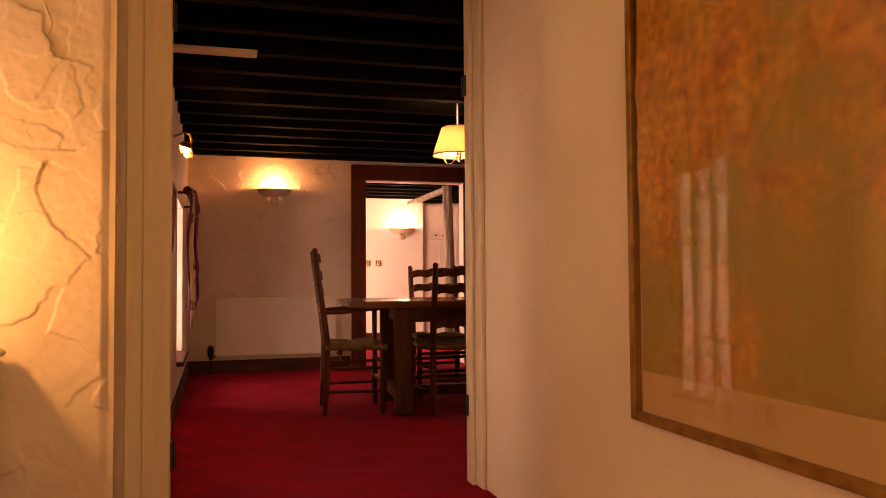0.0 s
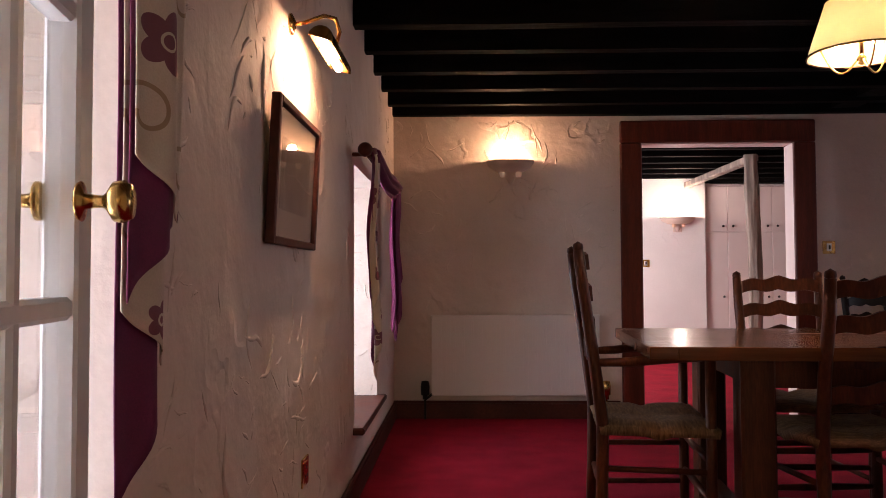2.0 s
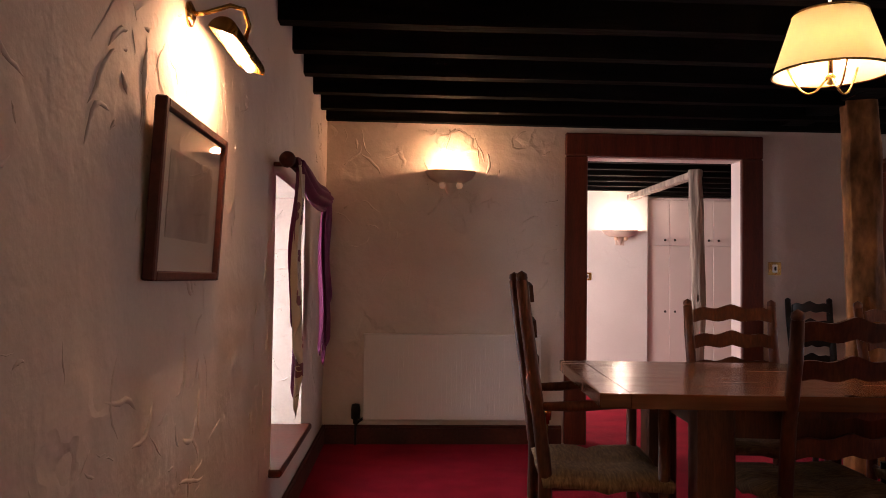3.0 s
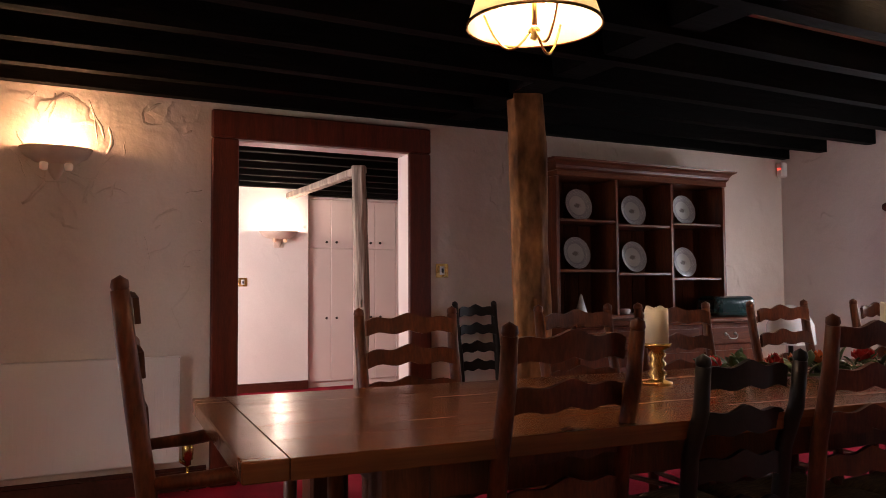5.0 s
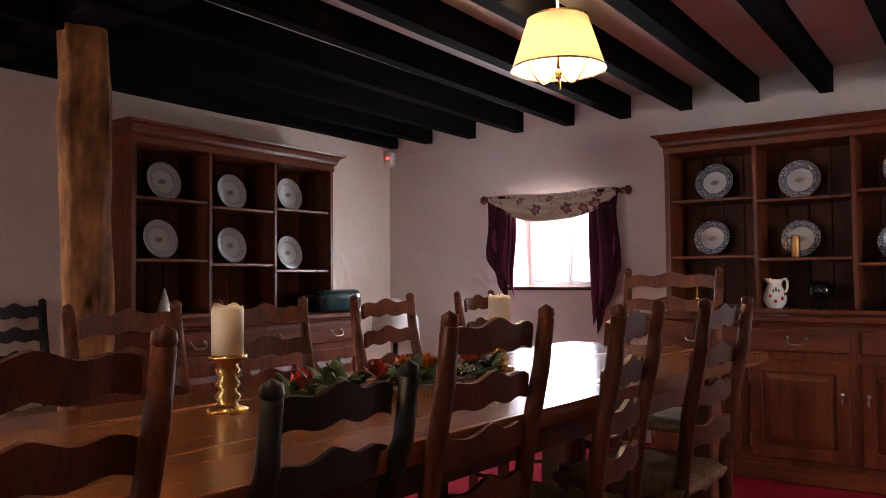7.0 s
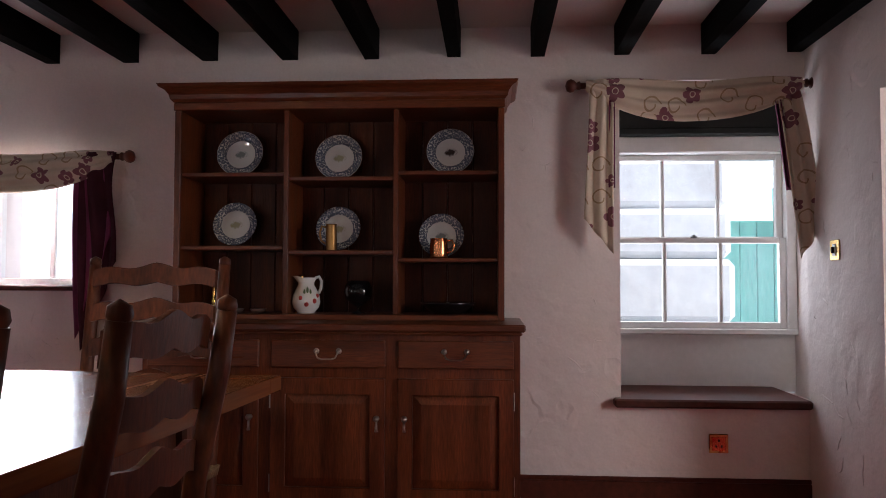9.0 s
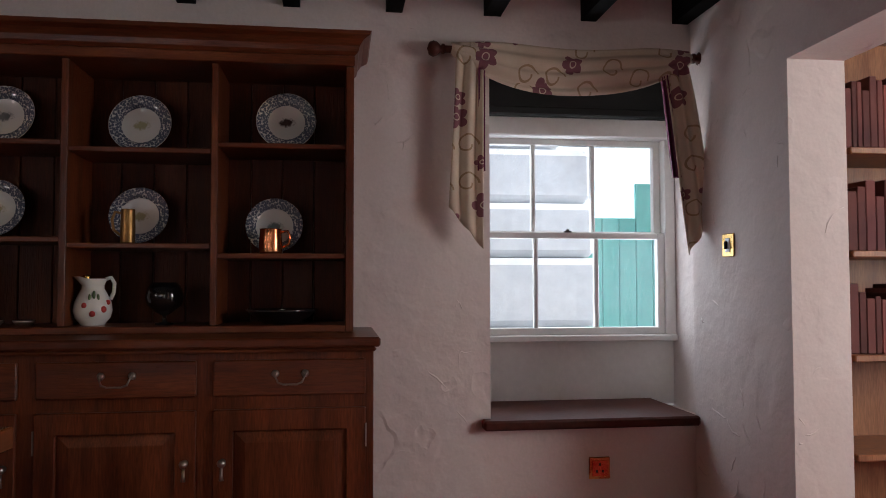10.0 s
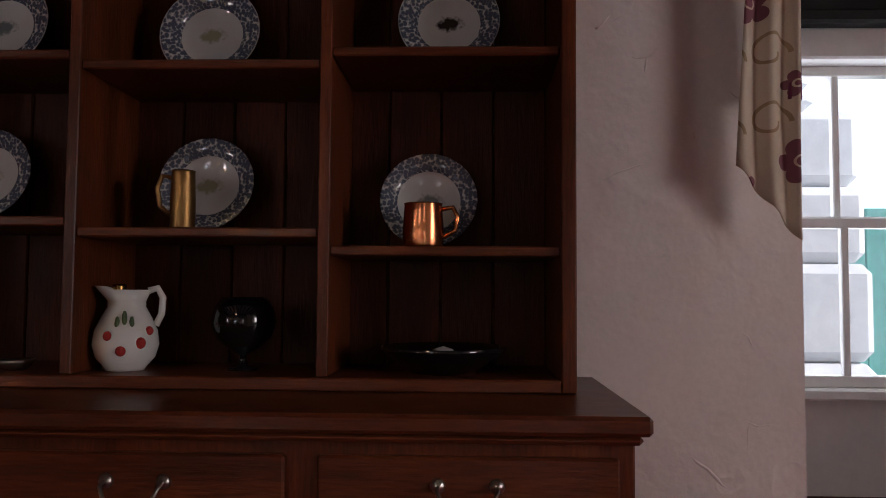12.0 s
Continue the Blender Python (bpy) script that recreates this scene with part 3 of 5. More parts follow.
sheet(bm, 200, 370, flap_skin)
trowel_ridges(bm, (XW - 0.003, 2.84, 0.1), (0, 1, 0), (0, 0, 1), (1, 0, 0), 0.25, 2.0, 26, 1.3, 16, 0.6)
ridged(bm, PLASTER_ROUGH)
bm = B()
for d in ((-2.2, XW - 0.003, 2.83, 3.28, 0, 2.4), (XW - 0.003, 0.945, 2.83, 3.28, 2.02, 2.4)):
    box(bm, *d)
structure("wall_doorway", bm, PLASTER_ROUGH,
          "very rough lumpy plaster wall at the doorway", "wall")
bm = trowel_ridges(B(), (4.96, 3.08, 0.14), (1, 0, 0), (0, 0, 1), (0, 1, 0), 0.65, 1.88, 50, 1.0, 18)
trowel_ridges(bm, (4.945, 2.89, 0.1), (0, 1, 0), (0, 0, 1), (-1, 0, 0), 0.18, 1.6, 14, 1.0, 19)
ridged(bm, PLASTER_EAST)
structure("wall_alcove", wall_y(B(), 2.88, 3.08, 3.003, XE - 0.002, 2.4, [(3.3, 4.945, 0, 1.715)]), PLASTER_EAST,
          "white plaster wall with a wide opening", "wall")
structure("wall_lobby_east", boxes((0.87, 1.1, -2.1, 2.827, 0, 2.4)), PLASTER_SMOOTH, "smooth yellow-lit plaster wall of the lobby", "wall")
# unseen walls added to close the lobby against daylight
structure("wall_lobby_west", boxes((-2.5, -2.2, -2.1, 3.28, 0, 2.4)), PLASTER_ROUGH, "plain plaster wall closing the lobby", "wall")
structure("wall_lobby_south", wall_y(B(), -2.2, -2.1, -2.5, 1.1, 2.4, [(-0.6, 0.6, 0.5, 2.0)]), PLASTER_SMOOTH, "unseen plaster wall closing the lobby, with an assumed opening", "wall")
# unseen walls; the gap in the west one is made for the alcove lamp
structure("wall_alcove_back", boxes((3.0, 3.1, 0.6, 2.88, 0, 0.7), (3.0, 3.1, 0.6, 2.88, 1.9, 2.4), (3.0, 3.1, 0.6, 1.0, 0.7, 1.9), (3.0, 3.1, 2.0, 2.88, 0.7, 1.9),
                                    (3.0, 6.2, 0.4, 0.6, 0, 2.4), (6.0, 6.2, 0.6, 2.88, 0, 2.4)), PLASTER_EAST, "white plaster walls of the room past the opening", "wall")
# the gap in the unseen west side is invented, beside the fill lamp
structure("wall_back_room", boxes((-0.9, 2.815, 11.72, 11.9, 0, 2.4), (2.815, 6.2, 12.1, 12.3, 0, 2.4), (6.0, 6.2, 8.32, 12.3, 0, 2.4),
                                  (-0.95, -0.85, 8.32, 9.5, 0, 2.4), (-0.95, -0.85, 10.9, 11.9, 0, 2.4), (-0.95, -0.85, 9.5, 10.9, 0, 0.7), (-0.95, -0.85, 9.5, 10.9, 1.9, 2.4),
                                  (2.815, 2.90, 11.9, 12.1, 0, 2.4)),
          PLASTER_WHITE, "white plaster walls of the room past the doorway", "wall")
structure("ceiling", boxes((-2.6, 6.22, -2.2, 12.6, ZC, ZC + 0.12)), CEILING, "cream plaster ceiling between dark beams", "ceiling")

# ceiling joists, which run from the west wall to the east wall
random.seed(4)
joist_y = [3.12 + 0.39 * k for k in range(13)] + [8.125]
for y in joist_y:
    bm = B()
    w = 0.035 + random.uniform(-0.004, 0.004)
    x0 = XW if y > 3.28 else 3.0
    n = 26

    def bar(u, v, y=y, w=w, x0=x0):
        a = [(-w, 0), (-w * 1.02, 0.14), (w * 1.02, 0.14), (w, 0), (-w, 0)]
        s = min(int(v * 4 + 1e-6), 3)
        k = v * 4 - s
        dy, dz = a[s][0] * (1 - k) + a[s + 1][0] * k, a[s][1] * (1 - k) + a[s + 1][1] * k
        x = x0 + (XE - x0) * u
        return Vector((x, y + dy + 0.006 * noise.noise((x * 0.9, y * 3, 0)), ZB + dz + (0.008 * noise.noise((x * 0.8, y * 5, 3)) if dz < 0.1 else 0)))

    sheet(bm, n, 4, bar)
    for f in bm.faces:
        f.smooth = False
    structure("beam", bm, BEAM, "black-stained rough ceiling joist", "beam")
bm = B()
for k in range(9):
    box(bm, -0.8, 6.0, 8.62 + 0.39 * k, 8.69 + 0.39 * k, 2.02, ZC, 0.006)
structure("beam_back_room", bm, BEAM, "black-stained joists of the room past the doorway", "beam")
# main beam on the oak post, from south to north under the joists
bm = B()
sheet(bm, 20, 4, lambda u, v: Vector((2.62 + (-0.085, -0.095, 0.095, 0.085, -0.085)[min(int(v * 4 + 0.01), 4)] + 0.012 * noise.noise((u * 6, v, 1)),
                                      3.8 + (YN - 3.8) * u, (2.075, 2.185, 2.185, 2.075, 2.075)[min(int(v * 4 + 0.01), 4)] + 0.012 * noise.noise((u * 5, v * 2, 7)))))
for f in bm.faces:
    f.smooth = False
structure("main_beam", bm, BEAM, "heavy black-stained main beam under the joists", "beam")
# pale slab added where a strip of light shows on the joists
structure("joist_light_strip", boxes((XW, 0.06, 4.56, 4.66, 2.028, 2.045), bevel=0.003), CREAM_PAINT, "pale strip standing in for light under the joists", "board")


def skirting(name, x0, x1, y0, y1, h=0.12):
    structure(name, boxes((x0, x1, y0, y1, 0.0, h - 0.02), (x0 + (0.004 if x1 - x0 < 0.1 else 0), x1 - (0.004 if x1 - x0 < 0.1 else 0),
                                                               y0 + (0.004 if y1 - y0 < 0.1 else 0), y1 - (0.004 if y1 - y0 < 0.1 else 0), h - 0.02, h), bevel=0.003),
              SKIRT, "dark stained wooden skirting board", "skirting")


skirting("baseboard_north_a", XW, 1.13, YN - 0.02, YN)
skirting("baseboard_north_b", 2.46, 3.1, YN - 0.02, YN)
skirting("baseboard_north_c", 4.72, XE, YN - 0.02, YN)
skirting("baseboard_west", XW, XW + 0.02, 3.28, YN - 0.02)
skirting("baseboard_east", XE - 0.02, XE, 3.08, 4.4)
skirting("baseboard_lobby", 0.85, 0.87, -2.1, 2.8, 0.14)
skirting("baseboard_back_room", -0.85, 2.815, 11.70, 11.72, 0.09)

# north doorway: wide red-brown architrave, pale lining
door = thing("door_1", "open doorway with a wide red-brown wooden frame", "doorway")
door["kind"] = "structure"
for a in ((1.143, 1.288, YN - 0.035, YN, 0, 1.86), (2.308, 2.453, YN - 0.035, YN, 0, 1.86), (1.143, 2.453, YN - 0.037, YN, 1.862, 2.012)):
    part("architrave", boxes(a, bevel=0.008), FRAME_WOOD, door)
for a in ((1.26, 1.282, YN + 0.002, YN + 0.15, 0, 1.855), (2.314, 2.335, YN + 0.002, YN + 0.15, 0, 1.855), (1.282, 2.314, YN + 0.002, YN + 0.15, 1.855, 1.878)):
    part("lining", boxes(a, bevel=0.002), CUPBOARD, door, "pale painted door lining")

# south doorway: cream boarded lining and stops
door2 = thing("door_2", "doorway with a pale painted timber lining", "doorway")
door2["kind"] = "structure"
part("lining", boxes((XW - 0.003, -0.355, 3.08, 3.285, 0, 2.0), (-0.355, -0.272, 3.085, 3.152, 0, 2.0), bevel=0.004), CREAM_PAINT, door2)
part("lining", boxes((0.925, 0.945, 3.62, 3.81, 0, 2.19), (0.908, 0.925, 3.70, 3.78, 0, 2.19), bevel=0.004), CREAM_PAINT, door2)
part("lining", boxes((XW, 0.94, 3.10, 3.285, 2.0, 2.02), bevel=0.003), CREAM_PAINT, door2)
for x, s, yh in ((-0.270, 1, 3.14), (0.906, -1, 3.775)):
    for z in (0.33, 1.72):
        bm = B()
        box(bm, x - 0.002, x + 0.002, yh - 0.03, yh + 0.005, z - 0.045, z + 0.045)
        tube(bm, [(x + 0.004 * s, yh + 0.008, z - 0.045), (x + 0.004 * s, yh + 0.008, z + 0.045)], 0.006, 8)
        part("hinge", bm, DARK_METAL, door2, "dark steel butt hinge")


def door_leaf(m):
    """A glazed leaf: x along its width from the hinge, z up."""
    d = thing("glazed_door", "narrow white-painted glazed door leaf standing open", "door", m)
    w, h = 0.475, 1.98
    part("stile", boxes((0, 0.12, -0.02, 0.02, 0.02, h), bevel=0.004), WHITE_PAINT, d)
    part("stile", boxes((w - 0.05, w, -0.02, 0.02, 0.02, h), bevel=0.004), WHITE_PAINT, d)
    for z0, z1 in ((0.02, 0.22), (h - 0.1, h)):
        part("rail", boxes((0.12, w - 0.05, -0.018, 0.018, z0, z1), bevel=0.003), WHITE_PAINT, d)
    zs = [0.22, 0.59, 0.925, 1.26, 1.595, h - 0.1]
    mid = 0.2725
    for z in zs[1:-1]:
        part("glazing_bar", boxes((0.12, w - 0.05, -0.016, 0.016, z - 0.013, z + 0.013), bevel=0.005), WHITE_PAINT, d)
    part("glazing_bar", boxes((mid - 0.011, mid + 0.011, -0.0155, 0.0155, 0.22, h - 0.1), bevel=0.005), WHITE_PAINT, d)
    for z0, z1 in zip(zs, zs[1:]):
        for x0, x1 in ((0.12, mid), (mid, w - 0.05)):
            g = part("pane", boxes((x0 + 0.004, x1 - 0.004, -0.002, 0.002, z0 + 0.004, z1 - 0.004)), PANE, d)
            g.visible_shadow = False
    for s in (-1, 1):
        bm = B()
        prof = [(0.0, 0.0), (0.024, 0.0), (0.026, 0.004), (0.010, 0.008), (0.008, 0.03), (0.012, 0.035), (0.026, 0.044), (0.028, 0.056), (0.022, 0.066), (0.0, 0.069)]
        lathe(bm, prof, 20, Matrix.Translation((w - 0.05, s * 0.02, 1.045)) @ Matrix.Rotation(-s * math.pi / 2, 4, "X") @ Matrix.Scale(0.88, 4))
        part("knob", bm, BRASS, d, "round brass door knob")
    return d


door_leaf(pose(-0.312, 3.318, 0.0, 0, 0, 99))


# ---------------------------------------------------------------- windows
def far_view(name, m, w, h):
    """Plain bright backdrop outside a window."""
    o = solid(name, boxes((-w / 2, w / 2, 0, 0.01, -h / 2, h / 2)), OUT_WHITE, "plain bright overcast sky outside the window", "backdrop", "structure")
    o.matrix_world = m
    return o


far_view("backdrop_west", pose(-1.9, 5.2, 1.0, 0, 0, 90), 6.0, 4.0)
far_view("backdrop_east", pose(8.2, 5.0, 1.4, 0, 0, 90), 9.0, 5.0)


def window_w(name, y0, y1, z0, z1):
    w = thing(name, "white-painted window deep in a plaster reveal", "window")
    w["kind"] = "structure"
    x = XW - 0.42
    for a in ((y0, y0 + 0.05, z0, z1), (y1 - 0.05, y1, z0, z1), (y0 + 0.05, y1 - 0.05, z0, z0 + 0.06), (y0 + 0.05, y1 - 0.05, z1 - 0.05, z1)):
        part("window_frame", boxes((x - 0.05, x, *a), bevel=0.004), WHITE_PAINT, w)
    ym = (y0 + y1) / 2
    part("glazing_bar", boxes((x - 0.035, x - 0.01, ym - 0.012, ym + 0.012, z0 + 0.06, z1 - 0.05), bevel=0.003), WHITE_PAINT, w)
    part("glazing_bar", boxes((x - 0.034, x - 0.011, y0 + 0.05, y1 - 0.05, 0.86, 0.885), bevel=0.003), WHITE_PAINT, w)
    g = part("pane", boxes((x - 0.024, x - 0.02, y0 + 0.04, y1 - 0.04, z0 + 0.05, z1 - 0.04)), PANE, w)
    g.visible_shadow = False
    part("window_sill", boxes((XW - 0.42, XW + 0.05, y0 - 0.04, y1 + 0.04, z0 + 0.001, z0 + 0.032), bevel=0.008), SKIRT, w, "dark polished wooden window board")
    return w


window_w("window_1", 3.42, 3.93, 0.28, 1.45)
window_w("window_2", 6.25, 7.15, 0.28, 1.45)

# small window in the east wall
w3 = thing("window_3", "small bright window with a dark sill", "window")
w3["kind"] = "structure"
for a in ((6.43, 6.47, 0.97, 1.56), (7.07, 7.11, 0.97, 1.56), (6.47, 7.07, 0.97, 1.01), (6.47, 7.07, 1.52, 1.56)):
    part("window_frame", boxes((XE + 0.30, XE + 0.35, *a), bevel=0.004), WHITE_PAINT, w3)
part("glazing_bar", boxes((XE + 0.31, XE + 0.335, 6.78, 6.81, 1.01, 1.52), bevel=0.003), WHITE_PAINT, w3)
g = part("pane", boxes((XE + 0.32, XE + 0.324, 6.45, 7.09, 0.99, 1.54)), PANE, w3)
g.visible_shadow = False
part("window_sill", boxes((XE - 0.03, XE + 0.30, 6.41, 7.13, 0.95, 0.975), bevel=0.005), SKIRT, w3, "dark wooden window sill")

# sash window with three panes above three
w4 = thing("window_4", "white-painted sash window with six panes", "window")
w4["kind"] = "structure"
FX = 6.03
fy0, fy1 = 2.99, 3.93
part("window_frame", boxes((FX, FX + 0.10, 3.895, 3.95, 0.75, 1.72), bevel=0.004), WHITE_PAINT, w4)
part("window_frame", boxes((FX, FX + 0.10, 2.972, 3.02, 0.75, 1.72), bevel=0.004), WHITE_PAINT, w4)
part("window_frame", boxes((FX - 0.02, FX + 0.10, 2.975, 3.912, 1.655, 1.74), bevel=0.006), WHITE_PAINT, w4)
part("window_frame", boxes((FX - 0.02, FX + 0.10, 2.975, 3.912, 0.735, 0.765), bevel=0.005), WHITE_PAINT, w4)
for x, z0, z1 in ((FX + 0.055, 1.20, 1.655), (FX + 0.015, 0.765, 1.225)):
    sash = part("sash", boxes((x, x + 0.038, 3.02, 3.052, z0, z1), (x, x + 0.038, 3.872, 3.905, z0, z1), (x, x + 0.038, 3.052, 3.872, z0, z0 + 0.032),
                              (x, x + 0.038, 3.052, 3.872, z1 - 0.028, z1), bevel=0.003), WHITE_PAINT, w4)
    for y in (3.341, 3.622):
        part("glazing_bar", boxes((x + 0.006, x + 0.03, y - 0.010, y + 0.010, z0 + 0.03, z1 - 0.025), bevel=0.003), WHITE_PAINT, sash)
    for y0, y1 in ((3.052, 3.341), (3.341, 3.622), (3.622, 3.872)):
        g = part("pane", boxes((x + 0.017, x + 0.020, y0 + 0.002, y1 - 0.002, z0 + 0.03, z1 - 0.026)), HAZY_PANE, sash)
        g.visible_shadow = False
part("latch", boxes((FX + 0.008, FX + 0.03, 3.458, 3.492, 1.225, 1.232), (FX + 0.012, FX + 0.024, 3.468, 3.482, 1.232, 1.240), bevel=0.003), DARK_METAL, w4, "small dark sash fastener")
part("panel", boxes((FX + 0.03, FX + 0.06, 2.975, 3.912, 0.45, 0.735)), WHITE_PAINT, w4, "painted panel under the sash")
part("blind", boxes((FX - 0.06, FX - 0.03, 2.98, 3.91, 1.74, 1.928), (FX - 0.075, FX - 0.02, 2.98, 3.91, 1.735, 1.775), bevel=0.008), BLIND, w4, "dark roller blind, drawn up")
part("window_sill", boxes((XE - 0.06, FX + 0.04, 3.084, 3.95, 0.436, 0.474), bevel=0.008), SKIRT, w4, "dark polished wooden window board")

# outside the sash window: stepped pale blocks and a green gate
random.seed(2)
for k, (y0, y1, z0, z1) in enumerate(((3.21, 5.2, -0.1, 0.72), (3.205, 5.2, 0.72, 1.16), (3.22, 5.0, 1.16, 1.51), (3.23, 4.9, 1.51, 1.86), (3.41, 4.8, 1.86, 1.95), (3.42, 4.8, 1.95, 2.05), (3.68, 4.9, 2.05, 2.09))):
    bm = boxes((7.35 + 0.03 * k, 7.9, y0 - 0.35, y1, z0, z1 - 0.006), bevel=0.045)
    solid("stone_block", bm, STONE, "large pale stone block stacked outside", "stone block", group="stacked blocks outside")
gate = thing("garden_gate", "green-painted boarded gate outside the window", "gate")
for k in range(6):
    part("board", boxes((7.75, 7.78, 2.24 + 0.12 * k, 2.355 + 0.12 * k, -0.1, 1.68 if k < 2 else 1.44), bevel=0.004), GREEN_GATE, gate)
part("rail", boxes((7.78, 7.82, 2.24, 2.955, 1.1, 1.2), bevel=0.004), GREEN_GATE, gate)
part("rail", boxes((7.78, 7.82, 2.24, 2.955, 0.3, 0.4), bevel=0.004), GREEN_GATE, gate)
structure("ground", boxes((-30, -2.6, -30, 40, -0.2, -0.1), (6.22, 40, -30, 40, -0.2, -0.1)), STONE, "pale paved yard outside", "ground")


# ---------------------------------------------------------------- curtains
def swag_curtain(name, a, b, out, tail_a, tail_b, drop, label, plum_swag=False, width=0.13, fronts=None, front_k=1.0, lean=None):
    """Pole from a to b, a hanging swag between and a stepped tail at each end. out: direction away from the wall."""
    a, b, out = Vector(a), Vector(b), Vector(out)
    along = (b - a)
    length = along.length
    ux = along.normalized()
    c = thing(name, label, "curtain")
    bm = B()
    tube(bm, [a - ux * 0.03, b + ux * 0.03], 0.014, 12)
    part("pole", bm, SKIRT, c, "dark wooden curtain pole")
    for e, s in ((a, -1), (b, 1)):
        bm = B()
        q = Vector((0, 0, 1)).rotation_difference(ux * s).to_matrix().to_4x4()
        lathe(bm, [(0.012, 0.02), (0.02, 0.024), (0.02, 0.032), (0.013, 0.038), (0.026, 0.05), (0.031, 0.066), (0.024, 0.082), (0.0, 0.09)], 16, Matrix.Translation(e) @ q)
        part("finial", bm, SKIRT, c, "turned wooden finial")
    for e in (a + ux * 0.06, b - ux * 0.06):
        bm = B()
        tube(bm, [e, e - out * 0.07], 0.009, 8)
        part("bracket", bm, SKIRT, c)

    def swag(u, v):
        p = a + along * u
        sag = 4 * u * (1 - u)
        fold = 0.012 * math.sin(v * 19 + 2.0 * sag) * (0.3 + sag)
        z = 0.015 - v * (0.045 + drop * sag) + 0.008 * math.sin(u * 9 + v * 3)
        return p + out * (0.02 + 0.028 * math.sin(v * math.pi) + fold) + Vector((0, 0, z))

    bm = B()
    sheet(bm, 28, 22, swag, 0.004)
    part("swag", bm, PLUM if plum_swag else CURTAIN, c, "draped cloth swag over the pole")
    for e, s, ln, mat, back in [q for q in ((a, 1, tail_a, (fronts or (CURTAIN, CURTAIN))[0], PLUM), (b, -1, tail_b, (fronts or (CURTAIN, CURTAIN))[1], PLUM)) if q[2]]:
        for shift, mt, lay in ((0.0, mat, 0), (0.035, back, 1)):
            def tail(u, v, e=e, s=s, ln=ln, shift=shift, lay=lay):
                w = width
                reach = front_k * ln * (0.55 + 0.45 * u) if not lay else ln * (0.42 + 0.52 * u)
                x = s * (-0.015 + w * u + shift * lay)
                if lean:
                    # straight tail, pointed at its inner side, with a narrow plum edge; it leans and spreads outwards
                    reach = ln * (0.80 + 0.20 * u) if not lay else ln * 0.62
                    side = lean[0] if s > 0 else lean[1]
                    u2 = u if not lay else 0.86 + 0.22 * u
                    x = s * (0.02 + 0.10 * u2 - side * v * reach - 0.03 * v * (1 - u2))
                    wav = 0.014 * math.sin(u * 13 + 1.2 * math.sin(v * 3))
                    return e + ux * x + out * (0.028 - 0.014 * lay + wav + 0.006 * math.sin(v * 6)) + Vector((0, 0, 0.016 - v * reach))
                wav = 0.018 * math.sin(u * 12 + 1.5 * math.sin(v * 3)) * (0.4 + 0.6 * v)
                bulge = 0.02 * math.sin(v * 7 + u * 2)
                return e + ux * (x + 0.012 * math.sin(v * 5) * s) + out * (0.028 - 0.016 * lay + wav + 0.4 * bulge) + Vector((0, 0, 0.016 - v * reach))
            bm = B()
            sheet(bm, 22, 26, tail, 0.003)
            part("tail", bm, mt, c, "plum cloth lining" if lay else "flowered cream cloth tail")
    return c


first_curtain = swag_curtain("curtain", (XW + 0.03, 3.45, 1.49), (XW + 0.03, 4.04, 1.49), (1, 0, 0), 0, 0, 0.1, "cream and plum flowered swag curtain on a wooden pole", False, 0.19)
swag_curtain("curtain", (XW + 0.075, 6.10, 1.48), (XW + 0.075, 7.33, 1.48), (1, 0, 0), 0.98, 0.9, 0.10, "plum and cream swag curtain with long tails", True, 0.14, (CURTAIN, PLUM))
# tails in the darkened plum: their shade is put into the cloth's colour
swag_curtain("curtain", (XE - 0.07, 7.205, 1.583), (XE - 0.07, 6.27, 1.583), (-1, 0, 0), 0.75, 0.93, 0.15, "flowered swag curtain with plum tails on a pole", False, 0.17, (SHADED_PLUM, SHADED_PLUM))
swag_curtain("curtain", (XE - 0.075, 4.08, 1.89), (XE - 0.075, 3.13, 1.89), (-1, 0, 0), 0.78, 0.80, 0.15, "cream flowered swag curtain with stepped tails", False, 0.14, lean=(0.0, 0.13))


def cascade(top, bottom, lift, mat, label):
    """One fold of the stepped tail; top and bottom give a height for u from the window's edge (0) outwards (1)."""
    def cloth(u, v):
        z = top(u) + (bottom(u) - top(u)) * v
        return Vector((XW + 0.012 + lift + 0.055 * u * (1.25 - u) + 0.006 * math.sin(u * 9 + 3 * z), 3.90 + 0.010 * math.sin(z * 6) + 0.125 * u, z))

    bm = B()
    sheet(bm, 20, 30, cloth, 0.002)
    part("tail", bm, mat, first_curtain, label)


cascade(lambda u: 1.50, lambda u: 0.665 + 0.155 * u ** 1.7, 0.000, PLUM, "plum cloth lining")
cascade(lambda u: 1.50, lambda u: 0.915 - 0.085 * u, 0.008, CURTAIN, "lower flowered fold")
cascade(lambda u: 1.50, lambda u: 0.925 + 0.11 * u ** 0.8, 0.016, PLUM, "plum cloth lining")
cascade(lambda u: 1.505, lambda u: 1.125 - 0.085 * u, 0.024, CURTAIN, "flowered cream cloth tail")


